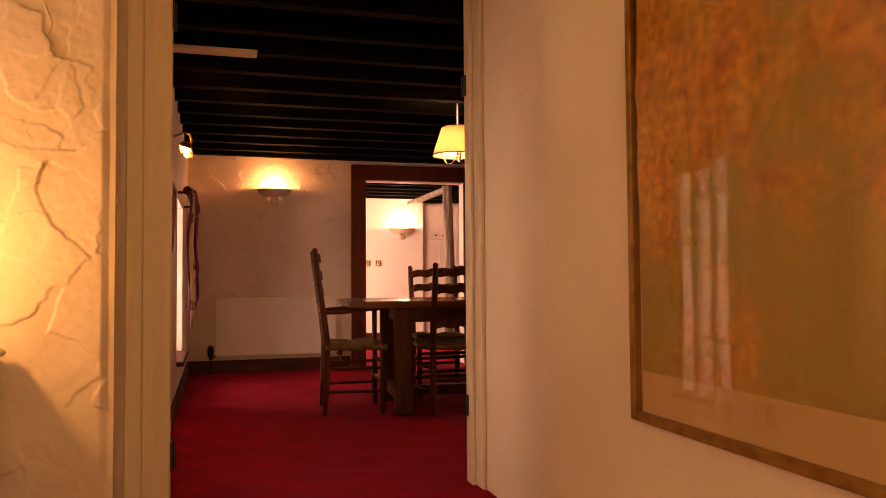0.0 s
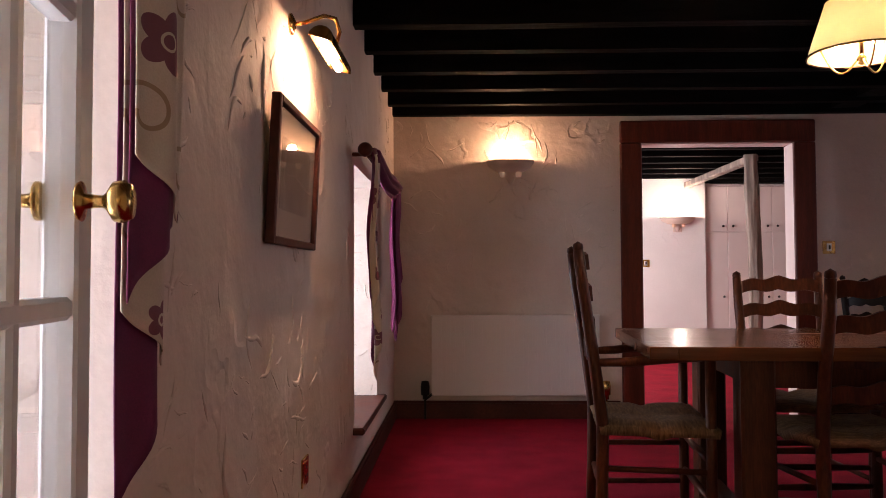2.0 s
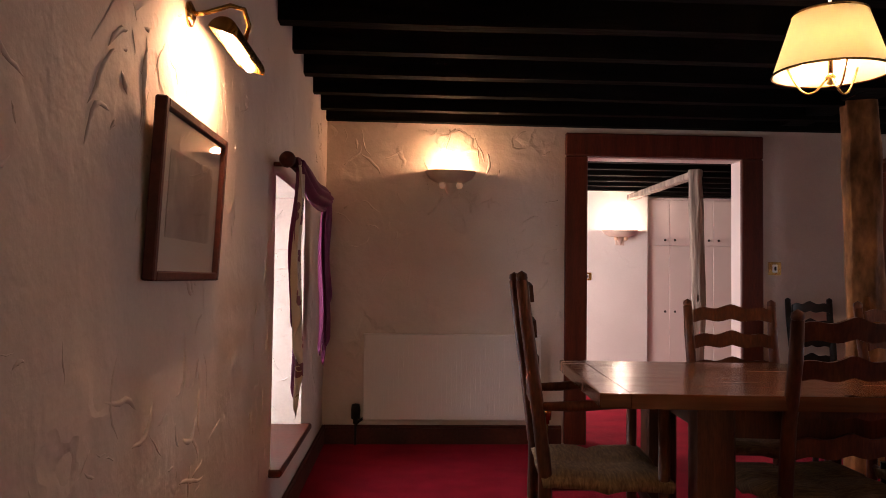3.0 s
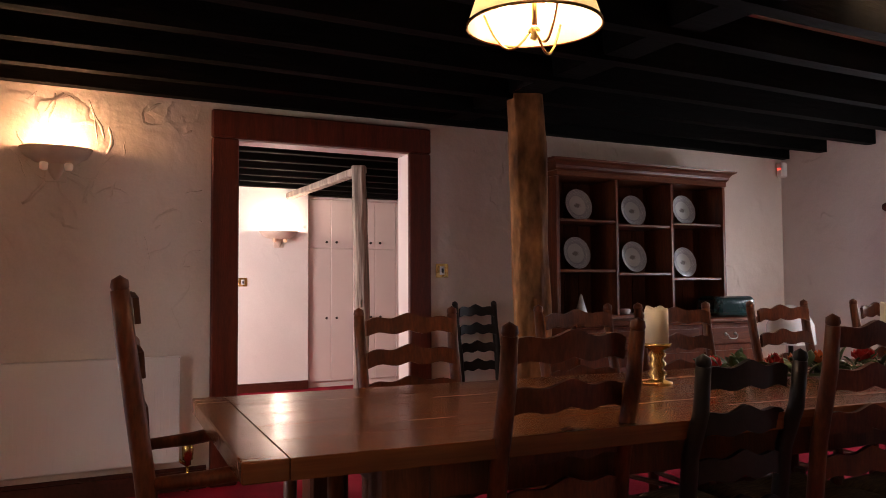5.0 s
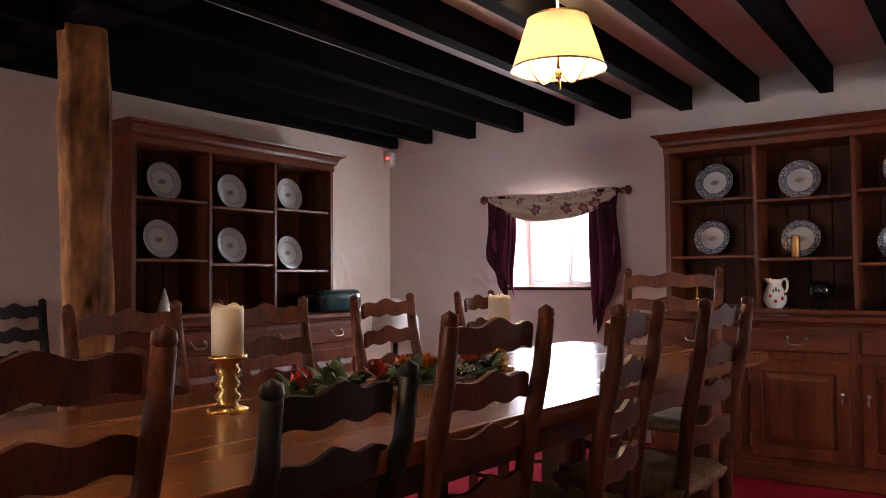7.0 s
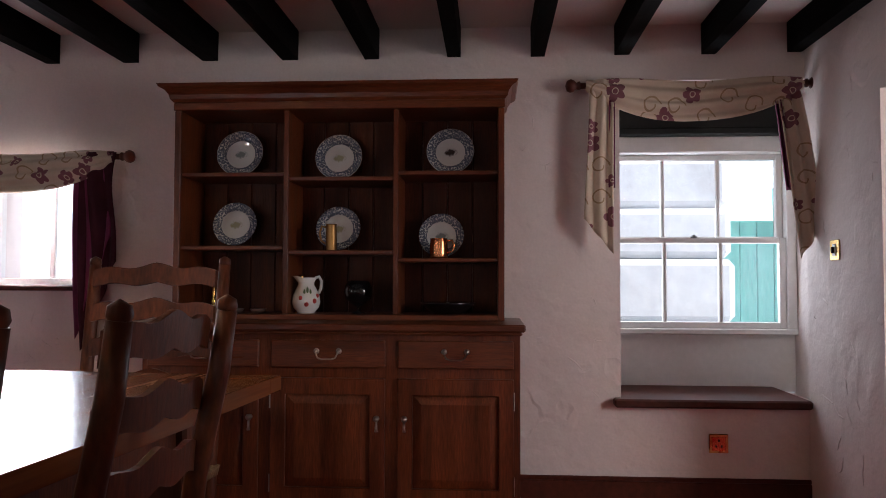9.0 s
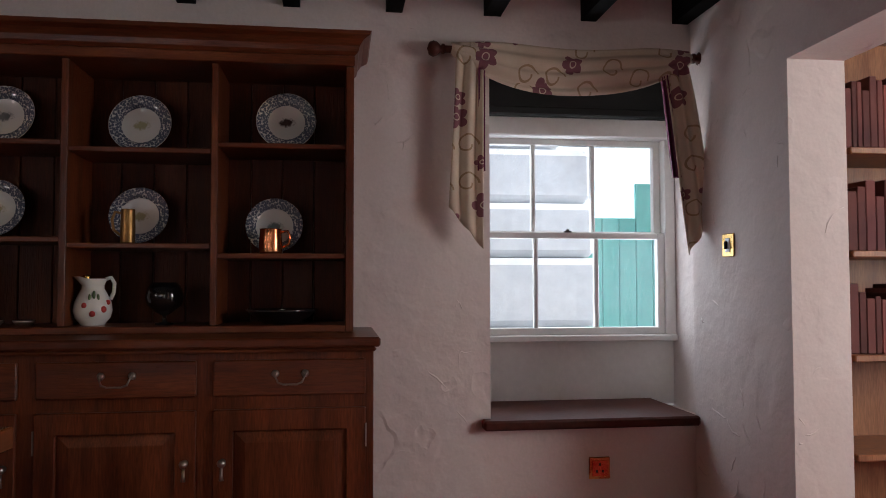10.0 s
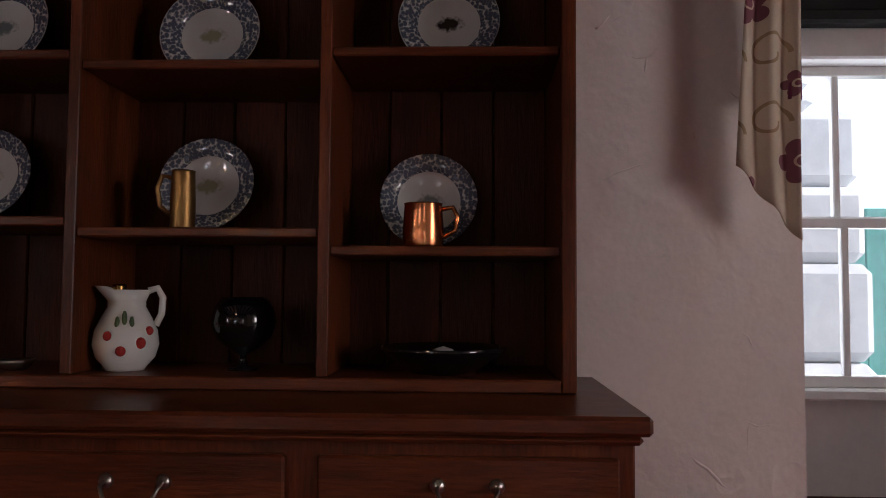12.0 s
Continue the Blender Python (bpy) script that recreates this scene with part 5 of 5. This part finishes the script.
def dresser(m, label, up_h=1.868, up_r=0.72):
    """Local x along the front, y = 0 at the wall and -y to the room."""
    d = thing("dresser", label, "dresser", m)
    w, up, cz = 0.785, 0.72, 0.832
    # base
    part("base_carcass", boxes((-w + 0.02, w - 0.02, -0.52, -0.01, 0.09, cz - 0.032), bevel=0.003), DRESSER, d)
    part("plinth", boxes((-w + 0.01, w - 0.01, -0.535, -0.01, 0.0, 0.09), bevel=0.006), DRESSER_H, d)
    part("worktop", boxes((-w, w, -0.56, -0.005, cz - 0.03, cz), (-w + 0.012, w - 0.012, -0.547, -0.005, cz - 0.045, cz - 0.0305), bevel=0.006, ), DRESSER_H, d, "moulded worktop with a rounded edge")
    third = (2 * w - 0.04) / 3
    for k in range(3):
        x0 = -w + 0.02 + k * third
        dr = part("drawer", boxes((x0 + 0.025, x0 + third - 0.025, -0.535, -0.52, 0.655, 0.765), bevel=0.004), DRESSER_H, d)
        bm = B()
        xm = x0 + third / 2
        tube(bm, [(xm - 0.045, -0.54, 0.722), (xm - 0.045, -0.556, 0.718), (xm - 0.036, -0.562, 0.698), (xm - 0.02, -0.562, 0.692), (xm + 0.02, -0.562, 0.692), (xm + 0.036, -0.562, 0.698), (xm + 0.045, -0.556, 0.718), (xm + 0.045, -0.54, 0.722)], 0.0035, 6)
        for s in (-1, 1):
            lathe(bm, [(0.0, 0.0), (0.012, 0.0), (0.010, 0.006), (0.0, 0.008)], 12, Matrix.Translation((xm + s * 0.045, -0.535, 0.722)) @ Matrix.Rotation(math.pi / 2, 4, "X"))
        part("drawer_handle", bm, PEWTER, dr, "swan-neck metal drop handle")
        cd = part("cupboard_door", ring_frame(B(), x0 + 0.025, x0 + third - 0.025, -0.538, -0.52, 0.12, 0.615, 0.06, 0.065), DRESSER, d)
        bm = B()
        a0, a1, b0, b1 = x0 + 0.086, x0 + third - 0.086, 0.186, 0.549
        i = 0.035
        vs = [bm.verts.new(v) for v in ((a0, -0.524, b0), (a1, -0.524, b0), (a1, -0.524, b1), (a0, -0.524, b1), (a0 + i, -0.534, b0 + i), (a1 - i, -0.534, b0 + i), (a1 - i, -0.534, b1 - i), (a0 + i, -0.534, b1 - i))]
        for q in ((0, 1, 5, 4), (1, 2, 6, 5), (2, 3, 7, 6), (3, 0, 4, 7), (4, 5, 6, 7)):
            bm.faces.new([vs[j] for j in q])
        part("field", bm, DRESSER, cd, "raised and fielded panel")
        xk = x0 + (third - 0.055 if k < 1 or k == 1 else 0.055)
        bm = B()
        lathe(bm, [(0.0, 0.0), (0.010, 0.0), (0.006, 0.008), (0.006, 0.014), (0.013, 0.022), (0.010, 0.03), (0.0, 0.033)], 12, Matrix.Translation((xk, -0.538, 0.40 + 0.06)) @ Matrix.Rotation(math.pi / 2, 4, "X"))
        tube(bm, [(xk, -0.556, 0.455), (xk, -0.560, 0.425), (xk, -0.558, 0.41)], [0.004, 0.005, 0.007], 8)
        part("drop_handle", bm, PEWTER, cd, "pear-shaped metal drop handle")
        for z in (0.2, 0.53):
            part("hinge", boxes((x0 + (0.022 if k < 2 else third - 0.026), x0 + (0.026 if k < 2 else third - 0.022), -0.542, -0.53, z - 0.035, z + 0.035)), PEWTER, cd, "thin metal butt hinge")
    # rack
    for x in (-up, up_r):
        part("side", boxes((x - 0.014, x + 0.014, -0.31, -0.01, cz + 0.001, up_h - 0.11), bevel=0.003), DRESSER, d)
    dv = (-0.24, 0.24)
    for x in dv:
        part("divider", boxes((x - 0.011, x + 0.011, -0.30, -0.03, cz + 0.026, up_h - 0.111), bevel=0.002), DRESSER, d)
    part("rack_base", boxes((-up + 0.014, up_r - 0.014, -0.31, -0.03, cz + 0.001, cz + 0.025), bevel=0.003), DRESSER_H, d)
    edges = (-up + 0.014, dv[0] - 0.011, dv[0] + 0.011, dv[1] - 0.011, dv[1] + 0.011, up_r - 0.014)
    tops = ((1.473, 1.153), (1.453, 1.133), (1.476, 1.10))
    for k in range(3):
        for z in tops[k]:
            part("shelf", boxes((edges[2 * k] + 0.0005, edges[2 * k + 1] - 0.0005, -0.295, -0.03, z - 0.018, z), bevel=0.003), DRESSER_H, d)
    n = 12
    step = (up + up_r - 0.028) / n
    for k in range(n):
        x0 = -up + 0.014 + k * step
        part("back_board", boxes((x0 + 0.0015, x0 + step - 0.0015, -0.028, -0.012, cz + 0.002, up_h - 0.1), bevel=0.003), BOARD, d)
    part("frieze", boxes((-up - 0.016, up_r + 0.016, -0.322, -0.01, up_h - 0.11, up_h - 0.075), bevel=0.003), DRESSER_H, d)
    bm = B()
    prof = [(0.0, 0.0), (0.012, 0.012), (0.016, 0.03), (0.03, 0.05), (0.05, 0.06), (0.056, 0.072)]
    z0 = up_h - 0.0748
    rings = []
    for o_, dz in prof:
        rings.append([bm.verts.new(v) for v in ((-up - 0.016 - o_, -0.01, z0 + dz), (-up - 0.016 - o_, -0.322 - o_, z0 + dz), (up_r + 0.016 + o_, -0.322 - o_, z0 + dz), (up_r + 0.016 + o_, -0.01, z0 + dz))])
    for a, b in zip(rings, rings[1:]):
        for j in range(4):
            bm.faces.new((a[j], a[(j + 1) % 4], b[(j + 1) % 4], b[j]))
    bm.faces.new(rings[-1])
    bm.faces.new(rings[0][::-1])
    part("cornice", bm, DRESSER_H, d, "stepped moulded cornice")
    return d, tops, cz + 0.025


D2 = pose(XE, 5.155, 0, 0, 0, -90)           # local x runs south
D1 = pose(3.92, YN, 0, 0, 0, 0)
d2, tops2, deck = dresser(D2, "dark mahogany dresser with a plate rack, between two windows", 1.853, 0.692)
d1, tops1, _ = dresser(D1, "dark mahogany dresser with a plate rack, beside the oak post", 1.85)
cells = (-0.47, 0.0, 0.47)
for k, (mt_hi, mt_lo) in enumerate(((PLATE_GREY, PLATE_GREEN), (PLATE_GREEN, PLATE_GREEN), (PLATE_DARK, PLATE_GREY))):
    shelf_plate(D2, cells[k] + (-0.035, -0.045, -0.005)[k], tops2[k][0], -0.10, mt_hi)
    shelf_plate(D2, cells[k] + (-0.055, -0.045, -0.045)[k], tops2[k][1], -0.10, mt_lo, 0.102)
    shelf_plate(D1, cells[k] + (0.06, 0.06, 0.06)[k], tops1[k][0], -0.10, PLATE_PALE)
    shelf_plate(D1, cells[k] + (0.04, 0.06, 0.06)[k], tops1[k][1], -0.10, PLATE_PALE)


def on(base, x, y, z, a=0):
    return base @ Matrix.Translation((x, y, z)) @ Matrix.Rotation(radians(a), 4, "Z")


def mug(m, mat, r, h, label, name="mug", side=1):
    o = thing(name, label, "mug", m)
    bm = B()
    lathe(bm, [(0.0, 0.003), (r * 0.96, 0.0), (r, 0.006), (r * 1.02, h * 0.4), (r * 0.93, h * 0.96), (r * 0.96, h), (r * 0.9, h), (r * 0.88, h * 0.9), (r * 0.93, 0.01), (0.0, 0.008)], 28)
    part("body", bm, mat, o)
    bm = B()
    tube(bm, [(side * r * 0.93, 0, h * 0.88), (side * (r + 0.018), 0, h * 0.92), (side * (r + 0.028), 0, h * 0.7), (side * (r + 0.022), 0, h * 0.4), (side * r, 0, h * 0.25)], 0.005, 8)
    part("handle", bm, mat, o)
    return o


mug(on(D2, 0.42, -0.21, tops2[2][1]), COPPER, 0.04, 0.088, "polished copper mug standing on a dresser shelf")
mug(on(D2, -0.055, -0.22, tops2[1][1], 180), DULL_BRASS, 0.024, 0.118, "tall slim brass tankard standing before a plate", "tankard")

jug = thing("jug", "white china jug painted with red fruit and leaves", "jug", on(D2, -0.17, -0.20, deck, 20) @ Matrix.Diagonal((0.86, 0.86, 0.92, 1)))
bm = B()
lathe(bm, [(0.0, 0.004), (0.043, 0.0), (0.046, 0.006), (0.066, 0.028), (0.0735, 0.055), (0.069, 0.085), (0.054, 0.115), (0.042, 0.135), (0.042, 0.148), (0.053, 0.172), (0.049, 0.172), (0.038, 0.148), (0.038, 0.135), (0.050, 0.113), (0.065, 0.083), (0.069, 0.055), (0.0, 0.01)], 36)
for v in bm.verts:
    if v.co.z > 0.165 and v.co.x < -0.03:
        v.co.x -= 0.018
        v.co.z += 0.008
part("body", bm, CHINA, jug)
bm = B()
tube(bm, [(0.046, 0, 0.17), (0.066, 0, 0.176), (0.078, 0, 0.155), (0.076, 0, 0.12), (0.064, 0, 0.095)], 0.008, 10)
part("handle", bm, CHINA, jug)
for a, z, r in ((-60, 0.06, 0.013), (-95, 0.045, 0.012), (-120, 0.075, 0.011), (-40, 0.085, 0.01)):
    bm = B()
    bmesh.ops.create_uvsphere(bm, u_segments=12, v_segments=8, radius=r, matrix=Matrix.Translation((0.067 * math.cos(radians(a)), 0.067 * math.sin(radians(a)), z)))
    part("fruit", bm, PETAL_RED, jug, "painted red fruit")
for a, z in ((-75, 0.10), (-90, 0.112), (-105, 0.10)):
    bm = B()
    c, s_ = math.cos(radians(a)), math.sin(radians(a))
    bmesh.ops.create_uvsphere(bm, u_segments=10, v_segments=6, radius=0.012, matrix=Matrix.Translation((0.059 * c, 0.059 * s_, z)) @ Matrix.Diagonal((0.5, 0.5, 1.4, 1)))
    part("leaf", bm, LEAF, jug, "painted green leaf")


def vessel(name, m, prof, mat, label, category, n=32):
    bm = B()
    lathe(bm, prof, n)
    o = solid(name, bm, mat, label, category)
    o.matrix_world = m
    return o


vessel("bowl", on(D2, 0.06, -0.18, deck), [(0.0, 0.004), (0.03, 0.0), (0.03, 0.004), (0.008, 0.01), (0.007, 0.03), (0.03, 0.042), (0.056, 0.065), (0.064, 0.095), (0.058, 0.125), (0.044, 0.145), (0.041, 0.145), (0.055, 0.122), (0.06, 0.095), (0.0, 0.048)], BLACK_GLASS,
       "round black glazed pot on a small foot", "bowl")
vessel("dish", on(D2, 0.46, -0.19, deck), [(0.0, 0.006), (0.06, 0.0), (0.07, 0.006), (0.115, 0.038), (0.128, 0.052), (0.122, 0.052), (0.10, 0.035), (0.0, 0.014)], BLACK_GLASS,
       "wide black glazed dish", "dish")
vessel("soap_stone", on(D2, 0.46, -0.19, deck + 0.016), [(0.0, 0.0), (0.02, 0.004), (0.026, 0.016), (0.02, 0.03), (0.0, 0.036)], CHINA, "small white egg-shaped stone in the dish", "ornament")
for x in (-0.62, -0.22):
    vessel("candlestick", on(D2, x + 0.02, -0.17, deck), [(0.0, 0.0), (0.034, 0.0), (0.034, 0.008), (0.012, 0.016), (0.008, 0.04), (0.014, 0.05), (0.008, 0.06), (0.007, 0.12), (0.013, 0.13), (0.009, 0.14), (0.014, 0.165), (0.012, 0.17), (0.0, 0.17)], BRASS,
           "slim turned brass candlestick", "candlestick", 20)
for x in (-0.48, -0.38):
    vessel("salt_dish", on(D2, x, -0.22, deck), [(0.0, 0.004), (0.02, 0.0), (0.034, 0.014), (0.036, 0.02), (0.032, 0.02), (0.0, 0.008)], PEWTER, "small shiny metal dish", "dish", 20)

# on the other dresser
bm = B()
box(bm, -0.17, 0.17, -0.11, 0.11, 0.0, 0.14, 0.05, None, 4)
o = solid("bread_bin", bm, GREEN_ENAMEL, "dark green rounded enamel bread bin", "bread bin")
o.matrix_world = on(D1, 0.62, -0.40, 0.832, -6)
vessel("figurine_vase", on(D1, -0.45, -0.18, deck), [(0.0, 0.0), (0.04, 0.0), (0.042, 0.01), (0.03, 0.05), (0.018, 0.09), (0.008, 0.13), (0.0, 0.14)], CHINA, "small white tapering china vase", "vase", 20)
vessel("small_pot", on(D1, -0.1, -0.2, deck), [(0.0, 0.0), (0.03, 0.0), (0.036, 0.02), (0.034, 0.035), (0.03, 0.035), (0.0, 0.01)], CHINA, "small white china pot", "pot", 20)
st = thing("side_lamp", "white-shaded lamp on a dark base in the corner", "lamp", pose(5.15, 7.75, 0))
bm = B()
lathe(bm, [(0.0, 0.0), (0.13, 0.0), (0.13, 0.02), (0.03, 0.04), (0.02, 0.3), (0.03, 0.34), (0.018, 0.38), (0.018, 0.62), (0.0, 0.62)], 20)
part("stand", bm, DARK_METAL, st)
bm = B()
lathe(bm, [(0.17, 0.62), (0.16, 0.76), (0.11, 0.86), (0.03, 0.90), (0.028, 0.898), (0.108, 0.858), (0.158, 0.758), (0.168, 0.62)], 28)
part("shade", bm, CHINA, st, "rounded white shade")


# ---------------------------------------------------------------- on the table
def tall_candle(m, label):
    o = thing("candle_holder", label, "candle holder", m)
    bm = B()
    lathe(bm, [(0.0, 0.0), (0.046, 0.0), (0.048, 0.006), (0.03, 0.012), (0.02, 0.02), (0.032, 0.034), (0.018, 0.05), (0.03, 0.064), (0.018, 0.08), (0.03, 0.094), (0.02, 0.108), (0.044, 0.12), (0.046, 0.13), (0.0, 0.13)], 28)
    part("stem", bm, BRASS, o, "ringed brass stem")
    bm = B()
    lathe(bm, [(0.0, 0.131), (0.037, 0.131), (0.0375, 0.235), (0.034, 0.246), (0.030, 0.238), (0.0, 0.232)], 24)
    for v in bm.verts:
        if v.co.z > 0.233:
            v.co.z += 0.010 * noise.noise((v.co.x * 40, v.co.y * 40, 2))
    part("candle", bm, WAX, o, "thick cream candle, burnt down")
    bm = B()
    tube(bm, [(0, 0, 0.23), (0.001, 0, 0.25)], 0.0012, 6)
    part("wick", bm, CHAIR_DARK, o)
    return o


tall_candle(pose(2.10, 5.83, TZ), "brass candle holder with a thick cream candle")
tall_candle(pose(3.12, 5.70, TZ), "brass candle holder with a thick cream candle")

random.seed(11)
gl = thing("table_garland", "garland of green leaves with red and orange flowers on the table", "garland", pose(2.6, 5.70, TZ, 0, 0, -4))
bm = B()
tube(bm, [(-0.42 + 0.06 * i, 0.03 * math.sin(i * 1.3), 0.012) for i in range(15)], 0.006, 6)
part("stem", bm, LEAF, gl)
bm = B()
sheet(bm, 4, 6, lambda u, v: Vector(((u - 0.5) * 0.034 * math.sin(math.pi * min(1, v * 0.96 + 0.04)), v * 0.07, 0.012 * math.sin(v * 2.6) - 0.01 * abs(u - 0.5))))
leaf_mesh = finish(bm, LEAF)
for i in range(90):
    q = part("leaf", leaf_mesh, LEAF, gl)
    x = random.uniform(-0.43, 0.43)
    q.matrix_basis = pose(x, random.uniform(-0.03, 0.03), random.uniform(0.008, 0.05), random.uniform(-10, 60), random.uniform(-40, 40), random.uniform(0, 360))
bm = B()
for k in range(12):
    a = k * 2.4
    m = Matrix.Rotation(a, 4, "Z") @ Matrix.Rotation(radians(20 + 5 * k), 4, "X")
    vs = [bm.verts.new(m @ Vector(v)) for v in ((0, 0, 0), (-0.014, 0.02, 0.004), (0, 0.036, 0.012), (0.014, 0.02, 0.004))]
    bm.faces.new(vs)
pb = finish(bm, PETAL_RED)
for i, (x, mt) in enumerate(((-0.36, PETAL_RED), (-0.12, PETAL_RED), (0.02, PETAL_ORANGE), (0.10, PETAL_ORANGE), (0.30, PETAL_RED), (0.34, PETAL_RED))):
    me = pb.copy()
    me.materials.clear()
    me.materials.append(mt)
    q = part("flower", me, mt, gl, "cloth flower head")
    q.matrix_basis = pose(x, random.uniform(-0.02, 0.02), 0.045, 0, 0, 40 * i) @ Matrix.Diagonal((1.3, 1.3, 1.3, 1))


# ---------------------------------------------------------------- lobby
rm = thing("framed_relief", "large framed orange and green relief landscape under glass", "picture")
y0, y1, z0, z1 = 1.15, 2.26, 0.53, 1.75
for a in ((y0, y0 + 0.022, z0, z1), (y1 - 0.022, y1, z0, z1), (y0 + 0.022, y1 - 0.022, z0, z0 + 0.022), (y0 + 0.022, y1 - 0.022, z1 - 0.022, z1)):
    part("frame", boxes((0.838, 0.867, *a), bevel=0.004), GILT, rm, "thin gilt frame")
part("mount", boxes((0.86, 0.866, y0 + 0.02, y1 - 0.02, z0 + 0.02, z1 - 0.02)), RELIEF_MOUNT, rm, "plain tan mount along the lower edge")
bm = B()


def ridge(u, v):
    y, z = y0 + 0.03 + (y1 - y0 - 0.06) * u, z0 + 0.12 + (z1 - z0 - 0.15) * v
    a = 1 - abs(noise.noise((y * 9 + 2.5 * noise.noise((y * 4, z * 4, 5)), z * 5, 1.5))) * 2.2
    b = 1 - abs(noise.noise((y * 20, z * 14, 4.5))) * 2
    return Vector((0.859 - 0.013 * max(0, min(1, (z - 0.85) * 3)) * max(0, 0.7 * a + 0.4 * b), y, z))


sheet(bm, 110, 110, ridge)
part("landscape", bm, RELIEF, rm, "ridged orange and green relief")
part("glazing", boxes((0.842, 0.844, y0 + 0.02, y1 - 0.02, z0 + 0.02, z1 - 0.02)), PICTURE_GLASS, rm)

cup = thing("low_cupboard", "low cream-painted cupboard against the rough plaster", "cupboard", pose(-0.665, 2.80, 0, 0, 0, -4))
part("body", boxes((-0.60, 0, -0.34, -0.02, 0.03, 0.685), bevel=0.006), CREAM_PAINT, cup)
part("top", boxes((-0.61, 0.012, -0.36, -0.012, 0.686, 0.706), bevel=0.007), CREAM_PAINT, cup)
part("plinth", boxes((-0.58, -0.02, -0.32, -0.02, 0.0, 0.03)), CREAM_PAINT, cup)
ll = thing("table_lamp", "small brass lamp with a bare bulb, standing on the cupboard", "lamp", pose(-0.87, 2.52, 0.707))
bm = B()
lathe(bm, [(0.0, 0.0), (0.06, 0.0), (0.062, 0.008), (0.03, 0.018), (0.012, 0.03), (0.018, 0.07), (0.010, 0.11), (0.016, 0.16), (0.014, 0.19), (0.0, 0.19)], 20)
part("stem", bm, BRASS, ll)
bm = B()
bmesh.ops.create_uvsphere(bm, u_segments=14, v_segments=10, radius=0.03, matrix=Matrix.Translation((0, 0, 0.215)))
part("bulb", bm, BULB, ll, "glowing bulb")
bm = B()
tube(bm, [(0.0, -0.05, 0.006), (0.03, -0.09, 0.007), (0.10, -0.10, 0.007), (0.16, -0.09, 0.006), (0.222, -0.08, 0.004), (0.232, -0.075, -0.03), (0.236, -0.07, -0.16), (0.238, -0.05, -0.4), (0.242, -0.03, -0.70)], 0.003, 6)
part("cable", bm, WHITE_PAINT, ll, "thin pale cable trailing over the cupboard's edge")
lamp("lobby_lamp_light", "POINT", 8.5, (1.0, 0.62, 0.27), pose(-0.87, 2.52, 0.965), 0.03)


# ---------------------------------------------------------------- past the doorway and the opening
for k in range(3):
    x0 = 2.83 + 0.5 * k
    cb = thing("built_in_cupboard", "cream-painted built-in cupboard with small dark knobs", "cupboard", group="built-in cupboards")
    part("body", boxes((x0, x0 + 0.498, 11.78, 12.1, 0.0, 2.0)), CUPBOARD, cb)
    for a, b, z0, z1 in ((x0 + 0.001, x0 + 0.2485, 0.06, 1.452), (x0 + 0.2495, x0 + 0.497, 0.06, 1.452), (x0 + 0.001, x0 + 0.2485, 1.46, 1.97), (x0 + 0.2495, x0 + 0.497, 1.46, 1.97)):
        dd = part("door", boxes((a, b, 11.76, 11.779, z0, z1), bevel=0.004), CUPBOARD, cb)
        bm = B()
        xk = b - 0.055 if a < x0 + 0.1 else a + 0.055
        lathe(bm, [(0.0, 0.0), (0.008, 0.0), (0.006, 0.012), (0.014, 0.022), (0.0, 0.03)], 12, Matrix.Translation((xk, 11.76, 0.72 if z0 < 1 else 1.52)) @ Matrix.Rotation(math.pi / 2, 4, "X"))
        part("knob", bm, DARK_METAL, dd, "small dark knob")

bc = thing("bookcase", "wooden bookcase with books past the opening", "bookcase")
part("side", boxes((4.98, 5.30, 2.855, 2.875, 0, 1.9), bevel=0.003), SHELF_PINE, bc)
part("side", boxes((4.98, 5.30, 1.90, 1.92, 0, 1.9), bevel=0.003), SHELF_PINE, bc)
part("back", boxes((5.28, 5.30, 1.92, 2.84, 0.0, 1.9)), SHELF_PINE, bc)
for z in (0.1, 0.42, 0.74, 1.08, 1.42, 1.88):
    part("shelf", boxes((4.98, 5.28, 1.92, 2.84, z, z + 0.022), bevel=0.003), SHELF_PINE, bc)
random.seed(7)
for z, h in ((1.442, 0.26), (1.102, 0.24), (0.762, 0.24)):
    y = 2.83
    while y > 2.3:
        t = random.uniform(0.018, 0.04)
        hh = h * random.uniform(0.75, 1.0)
        solid("book", boxes((5.02, 5.02 + random.uniform(0.13, 0.18), y - t, y - 0.001, z, z + hh), bevel=0.003), BOOK_A, "upright cloth-bound book on the bookcase", "book", "", "books on the bookcase")
        y -= t
